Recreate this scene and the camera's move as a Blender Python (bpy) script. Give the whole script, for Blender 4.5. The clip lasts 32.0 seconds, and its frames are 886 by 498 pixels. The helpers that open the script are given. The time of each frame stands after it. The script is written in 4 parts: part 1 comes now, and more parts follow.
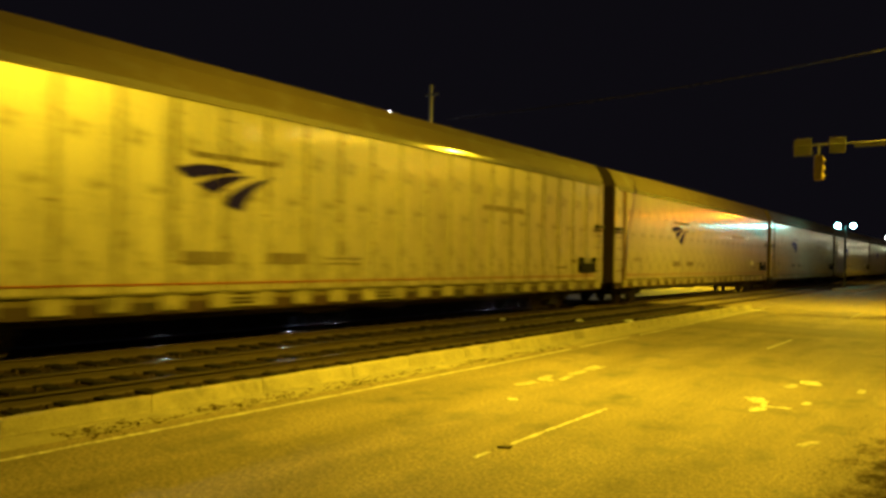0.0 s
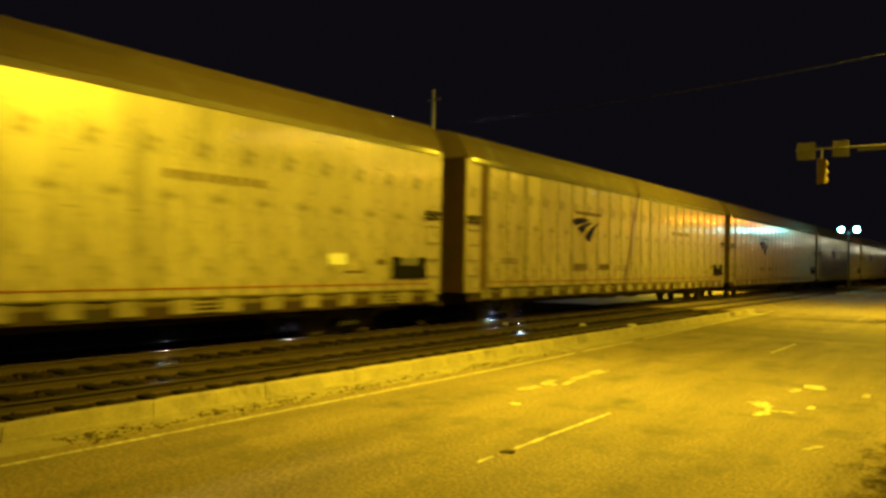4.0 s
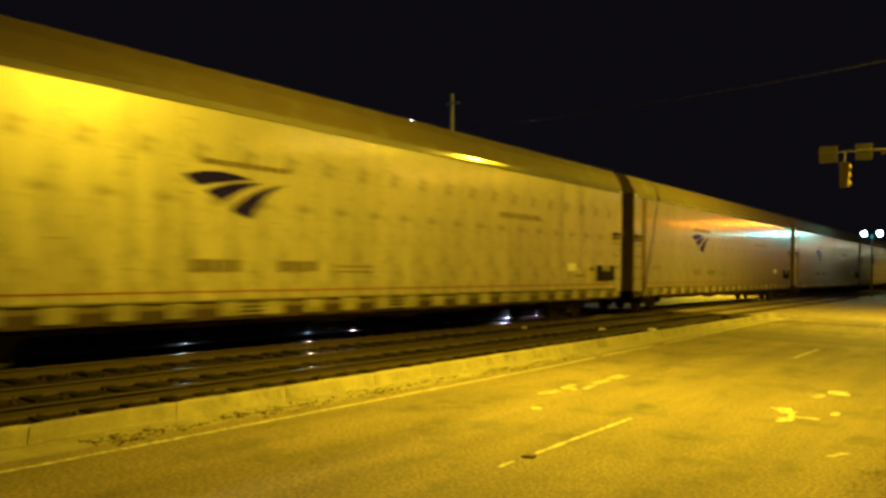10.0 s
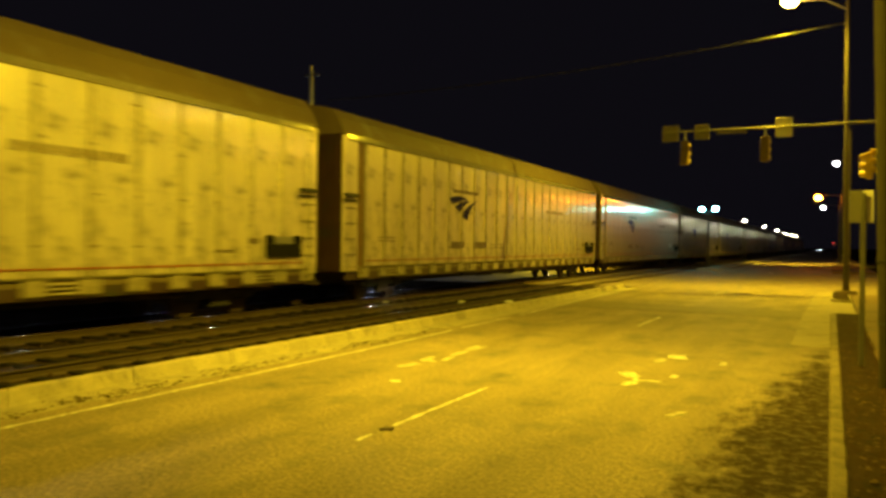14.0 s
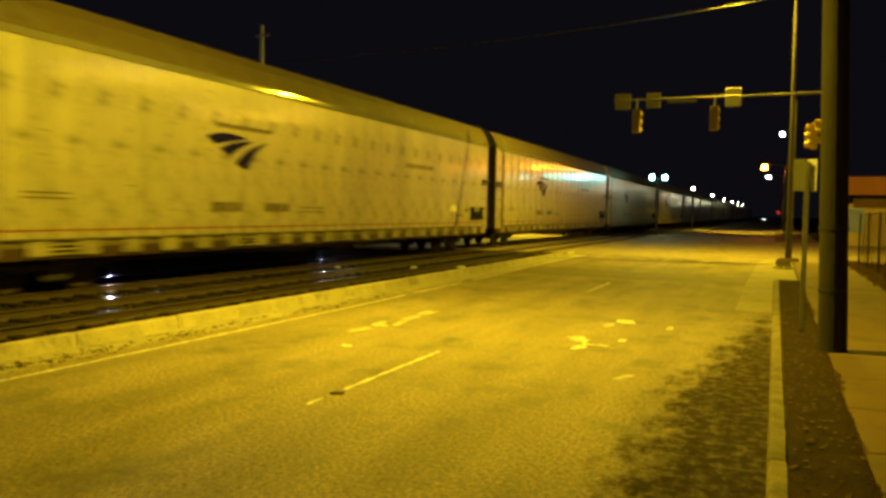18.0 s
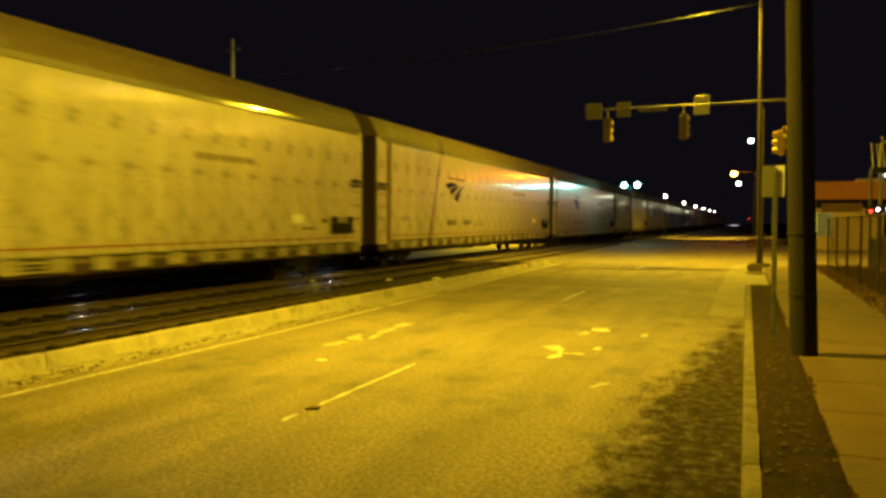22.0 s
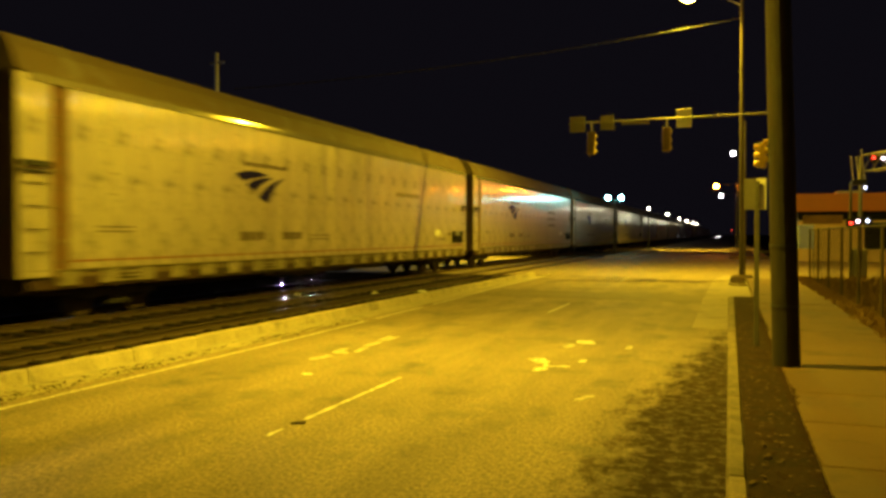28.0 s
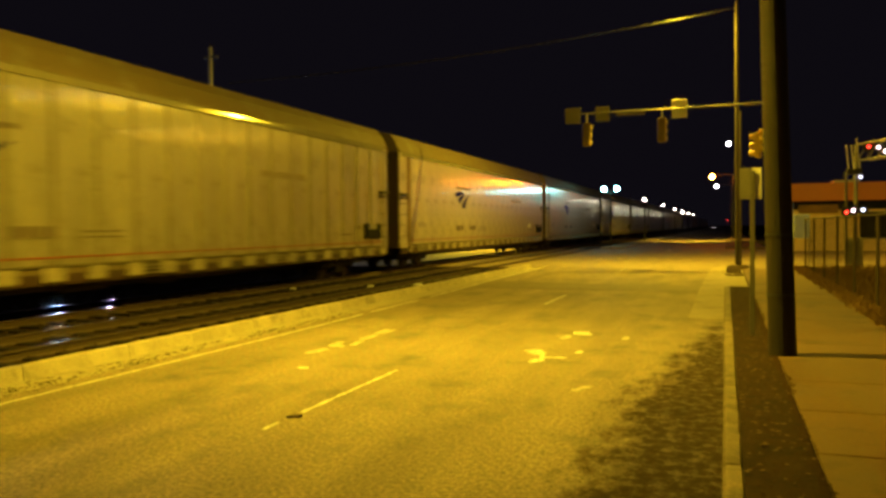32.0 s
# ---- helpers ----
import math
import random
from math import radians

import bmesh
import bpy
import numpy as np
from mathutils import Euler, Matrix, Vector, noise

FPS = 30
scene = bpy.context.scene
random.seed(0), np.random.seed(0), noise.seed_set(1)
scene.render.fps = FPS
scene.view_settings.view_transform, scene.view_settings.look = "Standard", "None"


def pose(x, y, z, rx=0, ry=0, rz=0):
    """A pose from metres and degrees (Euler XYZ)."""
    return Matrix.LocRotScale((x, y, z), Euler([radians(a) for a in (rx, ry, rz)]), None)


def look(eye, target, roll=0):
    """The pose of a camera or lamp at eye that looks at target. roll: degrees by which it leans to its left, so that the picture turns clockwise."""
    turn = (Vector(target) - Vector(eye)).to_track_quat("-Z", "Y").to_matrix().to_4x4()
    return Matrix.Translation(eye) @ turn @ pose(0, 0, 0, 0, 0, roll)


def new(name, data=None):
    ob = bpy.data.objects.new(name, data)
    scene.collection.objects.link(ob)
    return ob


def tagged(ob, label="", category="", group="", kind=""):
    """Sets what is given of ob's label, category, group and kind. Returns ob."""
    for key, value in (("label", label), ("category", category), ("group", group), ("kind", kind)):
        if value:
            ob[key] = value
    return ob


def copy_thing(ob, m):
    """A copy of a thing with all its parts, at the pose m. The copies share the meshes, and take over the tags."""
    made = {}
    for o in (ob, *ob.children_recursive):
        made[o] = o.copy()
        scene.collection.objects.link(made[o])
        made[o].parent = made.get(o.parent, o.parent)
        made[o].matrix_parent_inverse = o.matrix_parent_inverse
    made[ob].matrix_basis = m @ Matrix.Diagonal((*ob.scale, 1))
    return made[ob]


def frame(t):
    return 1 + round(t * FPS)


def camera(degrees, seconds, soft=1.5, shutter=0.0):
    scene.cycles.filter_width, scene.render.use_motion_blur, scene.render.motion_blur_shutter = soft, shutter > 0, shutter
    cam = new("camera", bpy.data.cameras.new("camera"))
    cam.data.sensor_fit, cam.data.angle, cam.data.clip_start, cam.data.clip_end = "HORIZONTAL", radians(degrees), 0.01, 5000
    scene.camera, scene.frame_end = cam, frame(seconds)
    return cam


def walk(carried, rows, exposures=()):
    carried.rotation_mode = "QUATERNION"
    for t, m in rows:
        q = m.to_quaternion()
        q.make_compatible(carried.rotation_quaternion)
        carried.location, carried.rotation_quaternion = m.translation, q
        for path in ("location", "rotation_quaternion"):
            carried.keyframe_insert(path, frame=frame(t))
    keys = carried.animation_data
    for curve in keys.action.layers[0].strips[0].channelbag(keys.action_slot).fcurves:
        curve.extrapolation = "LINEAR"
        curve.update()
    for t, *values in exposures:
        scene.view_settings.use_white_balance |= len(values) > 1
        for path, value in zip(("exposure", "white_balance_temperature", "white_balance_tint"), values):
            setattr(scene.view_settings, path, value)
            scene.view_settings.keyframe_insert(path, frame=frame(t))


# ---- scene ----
# a night street beside a railway crossing, with a long train of car carriers passing
# x right of the road, y along it, z up; the right kerb stands at x = 0
cam = camera(58.0, 32.0, soft=3.1, shutter=0.9)
# seconds, yaw, pitch, roll, place
CAMERA_ROWS = [
    (0, 34.31, 0.65, 1.04, 0.015, -0.123, 1.932), (0.5, 34.43, 0.83, 1.17, -0.000, -0.120, 1.934),
    (1, 34.72, 0.30, 0.91, -0.009, -0.117, 1.936), (1.5, 34.75, 0.37, 0.52, -0.015, -0.096, 1.935),
    (2, 35.15, 0.48, 0.58, -0.010, -0.106, 1.932), (2.5, 35.29, 0.58, 0.89, -0.010, -0.115, 1.927),
    (3, 35.20, 0.45, 1.07, -0.014, -0.118, 1.926), (3.5, 35.07, 0.81, 1.06, 0.004, -0.114, 1.927),
    (5.5, 31.88, 0.44, 1.32, 0.006, -0.059, 1.920), (6, 31.38, 0.16, 1.59, 0.001, -0.067, 1.928),
    (6.5, 30.68, 0.71, 1.63, 0.002, -0.068, 1.916), (7, 29.96, 0.70, 1.40, 0.003, -0.063, 1.923),
    (7.5, 29.63, 0.57, 1.21, -0.012, -0.061, 1.912), (8, 29.34, 0.60, 1.09, -0.016, -0.046, 1.906),
    (8.5, 29.71, 0.61, 0.98, -0.025, -0.075, 1.916), (9, 33.05, 1.12, 0.73, -0.017, -0.106, 1.928),
    (9.5, 35.23, 1.41, 0.55, -0.026, -0.125, 1.937), (10, 35.80, 1.20, 1.05, -0.017, -0.131, 1.934),
    (10.5, 35.59, 1.44, 0.97, 0.003, -0.128, 1.940), (11, 35.74, 1.63, 1.01, -0.009, -0.128, 1.941),
    (11.5, 35.44, 1.25, 1.02, 0.010, -0.139, 1.934), (12, 34.42, 0.94, 1.18, 0.010, -0.126, 1.938),
    (12.5, 33.29, 1.41, 1.21, -0.004, -0.113, 1.925), (13, 31.90, 0.65, 1.01, 0.014, -0.094, 1.912),
    (13.5, 28.55, -0.23, 1.29, -0.020, -0.055, 1.900), (14, 25.93, -0.40, 0.69, -0.012, -0.034, 1.904),
    (14.5, 23.81, -1.35, 0.47, -0.018, -0.008, 1.893), (15, 23.38, -2.41, 0.60, -0.024, 0.001, 1.891),
    (15.5, 22.50, -2.59, 1.32, -0.017, -0.005, 1.893), (17.5, 22.53, -2.93, 1.43, -0.013, 0.002, 1.880),
    (18, 22.53, -2.78, 1.16, -0.018, 0.011, 1.883), (18.5, 22.30, -2.69, 1.13, -0.019, 0.015, 1.888),
    (19, 22.05, -2.39, 0.74, -0.015, 0.020, 1.882), (19.5, 21.40, -2.43, 0.66, -0.011, 0.025, 1.876),
    (20, 21.03, -2.04, 0.34, -0.007, 0.026, 1.883), (20.5, 20.92, -1.99, 0.15, -0.003, 0.033, 1.880),
    (21, 20.78, -2.11, 0.25, -0.012, 0.028, 1.875), (21.5, 20.92, -2.24, 0.43, -0.008, 0.032, 1.881),
    (22, 20.78, -1.95, 0.15, -0.001, 0.023, 1.889), (22.5, 20.88, -1.36, -0.24, 0.015, 0.023, 1.888),
    (23, 20.81, -1.34, -0.12, -0.001, 0.027, 1.885), (23.5, 20.56, -1.21, 0.21, 0.004, 0.007, 1.886),
    (24, 20.02, -1.19, 0.08, 0.005, 0.005, 1.886), (24.5, 19.97, -0.88, -0.05, -0.005, 0.009, 1.880),
    (25, 20.03, -1.21, 0.08, -0.009, 0.005, 1.887), (25.5, 19.91, -1.63, 0.21, -0.007, 0.013, 1.882),
    (27.5, 19.71, -1.04, -0.15, -0.007, 0.009, 1.883), (28, 19.70, -1.05, 0.00, 0.000, 0.000, 1.900),
    (28.5, 19.48, -0.97, -0.37, 0.003, 0.016, 1.888), (29, 19.51, -1.01, -0.42, -0.004, 0.019, 1.884),
    (29.5, 19.43, -1.28, -0.28, -0.002, 0.010, 1.889), (30, 19.65, -1.08, -0.15, 0.001, 0.017, 1.883),
    (30.5, 19.60, -1.04, -0.53, 0.001, 0.017, 1.882), (31, 19.41, -1.06, -0.74, 0.003, 0.013, 1.882),
    (31.5, 19.46, -1.52, -0.43, 0.003, 0.021, 1.882), (32, 19.46, -1.54, -0.52, 0.008, 0.032, 1.885)]
# the camera's own white balance drifts from greener to warmer
EXPOSURES = [(0.0, 0.0, 6500, 4), (13.0, 0.0, 6500, 5), (15.0, 0.0, 6500, 1), (19.0, 0.0, 6500, -2), (22.0, 0.0, 6500, 5), (24.0, 0.0, 6500, 10), (28.0, 0.0, 6500, 9), (32.0, 0.0, 6500, 14)]
walk(cam, [(t, pose(x, y, z, 90 + p, 0, w) @ pose(0, 0, 0, 0, 0, r)) for t, w, p, r, x, y, z in CAMERA_ROWS], EXPOSURES)

# ---- world and lights ----
world = bpy.data.worlds.new("night")
scene.world = world
world.use_nodes = True
world.node_tree.nodes["Background"].inputs["Color"].default_value = (0.32, 0.27, 0.42, 1)
world.node_tree.nodes["Background"].inputs["Strength"].default_value = 0.012

SODIUM = (1.0, 0.705, 0.02)
LAMP_NEAR, FILL_BEHIND, LAMP_CORNER = (-4.7, 10.8, 7.5), (-4.9, -13.0, 7.7), (-1.94, 37.8, 12.35)


def disc_lamp(name, place, target, watts, colour, size, spread=180):
    data = bpy.data.lights.new(name, "AREA")
    data.shape, data.size = "DISK", size
    data.energy, data.color = watts, colour
    data.spread = radians(spread)
    ob = new(name, data)
    ob.matrix_world = look(place, target)
    return ob


# the lamps along the near road, with an unseen one added behind the camera to brighten it, one beyond the train, two on
# the far road
disc_lamp("sodium_light", LAMP_NEAR, (-5.3, 13.0, 0.0), 2150, SODIUM, 0.3)
disc_lamp("sodium_light", FILL_BEHIND, (-5.3, -10.0, 0.0), 260, SODIUM, 0.3)
disc_lamp("sodium_light", LAMP_CORNER, (-3.8, 38.0, 0.0), 5000, SODIUM, 0.07, 164)
disc_lamp("sodium_light", (-21.0, 62.0, 6.8), (-20.5, 63.0, 0.0), 3600, SODIUM, 0.3)
disc_lamp("sodium_light", (-1.4, 97.0, 7.1), (-3.2, 100.0, 0.0), 2300, (1.0, 0.66, 0.03), 0.4, 125)
# the lamp of the side street and the one over the shop forecourt
disc_lamp("sodium_light", (10.2, 38.0, 9.5), (7.5, 39.0, 0.0), 700, (1.0, 0.58, 0.012), 0.3)
disc_lamp("sodium_light", (10.5, 48.9, 8.5), (6.0, 51.0, 0.0), 600, (1.0, 0.50, 0.015), 0.3)


# ---- materials ----
def material(name, base, rough=0.7, metal=0.0, vary=0.25, scale=6.0, bump=0.2, fine=60.0, dirt=None, dirt_amount=0.0,
             dirt_scale=1.2, stretch=(1, 1, 1), random_tint=0.0, gloss=0.5, coat=0.0, coat_rough=0.1, depth=0.01, object_tint=False, round_dirt=False, rough_vary=0.1):
    """A surface with large stains, fine grain and relief, in metres of its object's space."""
    m = bpy.data.materials.new(name)
    m.use_nodes = True
    nodes, links = m.node_tree.nodes, m.node_tree.links
    bsdf = nodes["Principled BSDF"]
    bsdf.inputs["Metallic"].default_value = metal
    bsdf.inputs["Specular IOR Level"].default_value = gloss
    bsdf.inputs["Coat Weight"].default_value, bsdf.inputs["Coat Roughness"].default_value = coat, coat_rough
    coord = nodes.new("ShaderNodeTexCoord")
    mapping = nodes.new("ShaderNodeMapping")
    mapping.inputs["Scale"].default_value = stretch
    links.new(coord.outputs["Object"], mapping.inputs["Vector"])
    info = nodes.new("ShaderNodeObjectInfo")
    shift = nodes.new("ShaderNodeVectorMath")
    shift.operation = "ADD"
    links.new(mapping.outputs["Vector"], shift.inputs[0])
    spread = nodes.new("ShaderNodeMath")
    spread.operation = "MULTIPLY"
    spread.inputs[1].default_value = 37.0 if random_tint else 0.0
    links.new(info.outputs["Random"], spread.inputs[0])
    links.new(spread.outputs[0], shift.inputs[1])

    def noise_at(size, detail, roughness=0.6):
        n = nodes.new("ShaderNodeTexNoise")
        n.inputs["Scale"].default_value, n.inputs["Detail"].default_value = size, detail
        n.inputs["Roughness"].default_value = roughness
        links.new(shift.outputs[0], n.inputs["Vector"])
        return n

    big, small = noise_at(scale, 5), noise_at(fine, 3)
    blend = nodes.new("ShaderNodeMix")
    blend.data_type = "FLOAT"
    blend.inputs[0].default_value = 0.45
    links.new(big.outputs["Fac"], blend.inputs[2])
    links.new(small.outputs["Fac"], blend.inputs[3])
    ramp = nodes.new("ShaderNodeMapRange")
    ramp.inputs[1].default_value, ramp.inputs[2].default_value = 0.3, 0.7
    ramp.inputs[3].default_value, ramp.inputs[4].default_value = 1 - vary, 1 + vary
    links.new(blend.outputs[0], ramp.inputs[0])
    tint = nodes.new("ShaderNodeVectorMath")
    tint.operation = "SCALE"
    tint.inputs[0].default_value = base
    links.new(ramp.outputs[0], tint.inputs["Scale"])
    colour = tint.outputs[0]
    if random_tint:
        r = nodes.new("ShaderNodeMapRange")
        r.inputs[3].default_value, r.inputs[4].default_value = 1 - random_tint, 1 + random_tint
        links.new(info.outputs["Random"], r.inputs[0])
        again = nodes.new("ShaderNodeVectorMath")
        again.operation = "SCALE"
        links.new(colour, again.inputs[0])
        links.new(r.outputs[0], again.inputs["Scale"])
        colour = again.outputs[0]
    if object_tint:
        grime = nodes.new("ShaderNodeMix")
        grime.data_type, grime.blend_type = "RGBA", "MULTIPLY"
        grime.inputs[0].default_value = 1.0
        links.new(colour, grime.inputs[6])
        links.new(info.outputs["Color"], grime.inputs[7])
        colour = grime.outputs[2]
    if dirt:
        spots = noise_at(dirt_scale, 6, 0.7)
        if round_dirt:
            links.new(coord.outputs["Object"], spots.inputs["Vector"])
        edge = nodes.new("ShaderNodeMapRange")
        edge.inputs[1].default_value, edge.inputs[2].default_value = 0.62 - 0.25 * dirt_amount, 0.78 - 0.2 * dirt_amount
        links.new(spots.outputs["Fac"], edge.inputs[0])
        mix = nodes.new("ShaderNodeMix")
        mix.data_type = "RGBA"
        links.new(edge.outputs[0], mix.inputs[0])
        links.new(colour, mix.inputs[6])
        mix.inputs[7].default_value = (*dirt, 1)
        colour = mix.outputs[2]
    links.new(colour, bsdf.inputs["Base Color"])
    gloss_map = nodes.new("ShaderNodeMapRange")
    gloss_map.inputs[1].default_value, gloss_map.inputs[2].default_value = 0.3, 0.7
    gloss_map.inputs[3].default_value, gloss_map.inputs[4].default_value = max(rough - rough_vary, 0.03), min(rough + rough_vary, 1)
    links.new(big.outputs["Fac"], gloss_map.inputs[0])
    links.new(gloss_map.outputs[0], bsdf.inputs["Roughness"])
    if bump:
        relief = nodes.new("ShaderNodeBump")
        relief.inputs["Strength"].default_value, relief.inputs["Distance"].default_value = bump, depth
        links.new(blend.outputs[0], relief.inputs["Height"])
        links.new(relief.outputs[0], bsdf.inputs["Normal"])
        links.new(relief.outputs[0], bsdf.inputs["Coat Normal"])
    return m


def glowing(name, colour, strength):
    m = bpy.data.materials.new(name)
    m.use_nodes = True
    bsdf = m.node_tree.nodes["Principled BSDF"]
    bsdf.inputs["Base Color"].default_value = (0.8, 0.8, 0.8, 1)
    bsdf.inputs["Emission Color"].default_value = (*colour, 1)
    bsdf.inputs["Emission Strength"].default_value = strength
    return m


ASPHALT = material("asphalt", (0.215, 0.17, 0.122), 0.75, vary=1.05, scale=24, bump=0.5, fine=58, stretch=(1.0, 0.8, 1), dirt=(0.105, 0.092, 0.078), dirt_amount=0.42, dirt_scale=1.0, gloss=0.25)


def stained_road(source):
    """The asphalt with dark soil and leaf stains washed along the right kerb."""
    m = source.copy()
    m.name = "asphalt_with_soil_stain"
    nodes, links = m.node_tree.nodes, m.node_tree.links
    bsdf = nodes["Principled BSDF"]
    old = bsdf.inputs["Base Color"].links[0].from_socket
    coord = nodes.new("ShaderNodeTexCoord")
    split = nodes.new("ShaderNodeSeparateXYZ")
    links.new(coord.outputs["Object"], split.inputs[0])
    blot = nodes.new("ShaderNodeTexNoise")
    blot.inputs["Scale"].default_value, blot.inputs["Detail"].default_value, blot.inputs["Roughness"].default_value = 3.4, 9, 0.74
    wash = nodes.new("ShaderNodeMapping")
    wash.inputs["Scale"].default_value = (1.0, 0.6, 1.0)
    links.new(coord.outputs["Object"], wash.inputs["Vector"])
    links.new(wash.outputs["Vector"], blot.inputs["Vector"])

    def ranged(value, lo, hi, to_lo, to_hi):
        r = nodes.new("ShaderNodeMapRange")
        r.inputs[1].default_value, r.inputs[2].default_value = lo, hi
        r.inputs[3].default_value, r.inputs[4].default_value = to_lo, to_hi
        links.new(value, r.inputs[0])
        return r.outputs[0]

    def maths(kind, a, b):
        n = nodes.new("ShaderNodeMath")
        n.operation = kind
        links.new(a, n.inputs[0])
        links.new(b, n.inputs[1])
        return n.outputs[0]

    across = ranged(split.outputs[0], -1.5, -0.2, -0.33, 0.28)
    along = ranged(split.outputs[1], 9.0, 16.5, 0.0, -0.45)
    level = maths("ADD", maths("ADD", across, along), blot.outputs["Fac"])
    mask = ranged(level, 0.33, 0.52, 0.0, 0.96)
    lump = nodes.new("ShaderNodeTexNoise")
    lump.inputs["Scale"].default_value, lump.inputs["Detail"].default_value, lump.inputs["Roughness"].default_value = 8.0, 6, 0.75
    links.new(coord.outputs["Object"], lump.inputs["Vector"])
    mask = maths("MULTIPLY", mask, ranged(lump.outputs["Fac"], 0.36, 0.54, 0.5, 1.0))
    lanes = nodes.new("ShaderNodeMapping")
    lanes.inputs["Scale"].default_value = (1.0, 0.16, 1.0)
    links.new(coord.outputs["Object"], lanes.inputs["Vector"])
    wear = nodes.new("ShaderNodeTexNoise")
    wear.inputs["Scale"].default_value, wear.inputs["Detail"].default_value = 1.6, 4
    links.new(lanes.outputs["Vector"], wear.inputs["Vector"])
    polish = nodes.new("ShaderNodeVectorMath")
    polish.operation = "SCALE"
    links.new(old, polish.inputs[0])
    links.new(ranged(wear.outputs["Fac"], 0.33, 0.68, 0.78, 1.16), polish.inputs["Scale"])
    old = polish.outputs[0]
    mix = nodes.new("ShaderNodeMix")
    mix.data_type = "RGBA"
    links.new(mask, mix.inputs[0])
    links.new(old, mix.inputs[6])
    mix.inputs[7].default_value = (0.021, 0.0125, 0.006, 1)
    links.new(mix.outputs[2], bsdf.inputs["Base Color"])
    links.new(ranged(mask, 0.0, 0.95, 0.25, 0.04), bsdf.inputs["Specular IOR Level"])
    return m


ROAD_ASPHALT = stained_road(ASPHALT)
BACK_ASPHALT = material("dark_back_street_asphalt", (0.03, 0.026, 0.02), 0.95, vary=0.4, scale=3, bump=0.6, gloss=0.0)
PATCH = material("patched_asphalt", (0.155, 0.124, 0.093), 0.75, vary=0.6, scale=4, bump=0.5, fine=55, dirt=(0.20, 0.165, 0.125), dirt_amount=0.5, dirt_scale=0.9, gloss=0.25)
PAINT_LINE = material("worn_road_paint", (0.64, 0.61, 0.52), 0.6, vary=0.4, scale=9, bump=0.3, dirt=(0.20, 0.17, 0.13), dirt_amount=0.75, dirt_scale=11)
FAINT_PAINT = material("nearly_gone_road_paint", (0.5, 0.46, 0.37), 0.7, vary=0.4, scale=12, bump=0.3, dirt=(0.2, 0.175, 0.14), dirt_amount=0.9, dirt_scale=7)
CONCRETE = material("kerb_concrete", (0.285, 0.245, 0.17), 0.8, vary=0.4, scale=3.5, bump=0.4, dirt=(0.14, 0.12, 0.09), dirt_amount=0.3, dirt_scale=1.6, random_tint=0.08)
# darker base than the island kerb, with more dirt blotches
KERB_DARK = material("dark_kerb_concrete", (0.18, 0.142, 0.092), 0.85, vary=0.6, scale=4, bump=0.8, fine=40, dirt=(0.06, 0.05, 0.03), dirt_amount=0.5, dirt_scale=2.2, random_tint=0.15)
SIDEWALK = material("sidewalk_concrete", (0.135, 0.083, 0.04), 0.85, vary=0.3, scale=1.5, bump=0.5, dirt=(0.055, 0.043, 0.028), dirt_amount=0.35, dirt_scale=0.9, random_tint=0.07)
CORNER = material("pale_corner_concrete", (0.25, 0.205, 0.145), 0.8, vary=0.4, scale=2.5, bump=0.4, dirt=(0.12, 0.095, 0.06), dirt_amount=0.4, dirt_scale=1.1)
SOIL = material("bare_soil", (0.040, 0.025, 0.012), 0.95, vary=0.9, scale=3, bump=1.0, fine=70, dirt=(0.02, 0.018, 0.012), dirt_amount=0.5, dirt_scale=4, gloss=0.08)
GROUND = material("dry_grass_ground", (0.035, 0.03, 0.016), 1.0, vary=0.5, scale=1.2, bump=0.8, gloss=0.0)
BALLAST = material("ballast_gravel", (0.030, 0.020, 0.011), 1.0, vary=0.55, scale=8, bump=1.0, fine=40, dirt=(0.04, 0.035, 0.03), dirt_amount=0.4, dirt_scale=1.5, gloss=0.0)
STONE = material("ballast_stone", (0.034, 0.0225, 0.013), 0.9, vary=0.3, scale=12, random_tint=0.3, gloss=0.08)
TIE = material("creosoted_timber", (0.010, 0.0075, 0.005), 0.85, vary=0.4, scale=4, stretch=(1, 6, 1), random_tint=0.3, gloss=0.08)
RAIL_RUST = material("rusty_rail", (0.05, 0.032, 0.018), 0.75, vary=0.3, scale=9)
RAIL_HEAD = material("polished_rail_head", (0.5, 0.5, 0.52), 0.07, metal=1.0, rough_vary=0.035, vary=0.1, scale=9, bump=0.0)
UNDERFRAME = material("rusty_underframe_steel", (0.055, 0.04, 0.026), 0.75, vary=0.4, scale=2.5, dirt=(0.04, 0.03, 0.02), dirt_amount=0.4, dirt_scale=2)
CAR_PAINT = material("off_white_car_paint", (0.575, 0.515, 0.405), 0.40, metal=0.58, vary=0.19, scale=2.2, bump=0.6, depth=0.034, fine=7, stretch=(1, 1.5, 0.07), dirt=(0.25, 0.22, 0.15), dirt_amount=0.42, dirt_scale=2.4, round_dirt=True, random_tint=0.05, gloss=0.9, coat=0.8, coat_rough=0.085, object_tint=True)
CAR_ROOF = material("galvanised_roof", (0.118, 0.086, 0.052), 0.7, metal=0.0, vary=0.2, scale=1.5, bump=0.1, dirt=(0.16, 0.14, 0.11), dirt_amount=0.35)
CAR_TRIM = material("bright_trim_metal", (0.42, 0.38, 0.29), 0.09, metal=0.5, coat=0.6, coat_rough=0.04, rough_vary=0.02, gloss=0.5, vary=0.15, scale=3, bump=0.0)
CAR_DARK = material("sooty_steel", (0.022, 0.02, 0.018), 0.7, vary=0.4, scale=3)
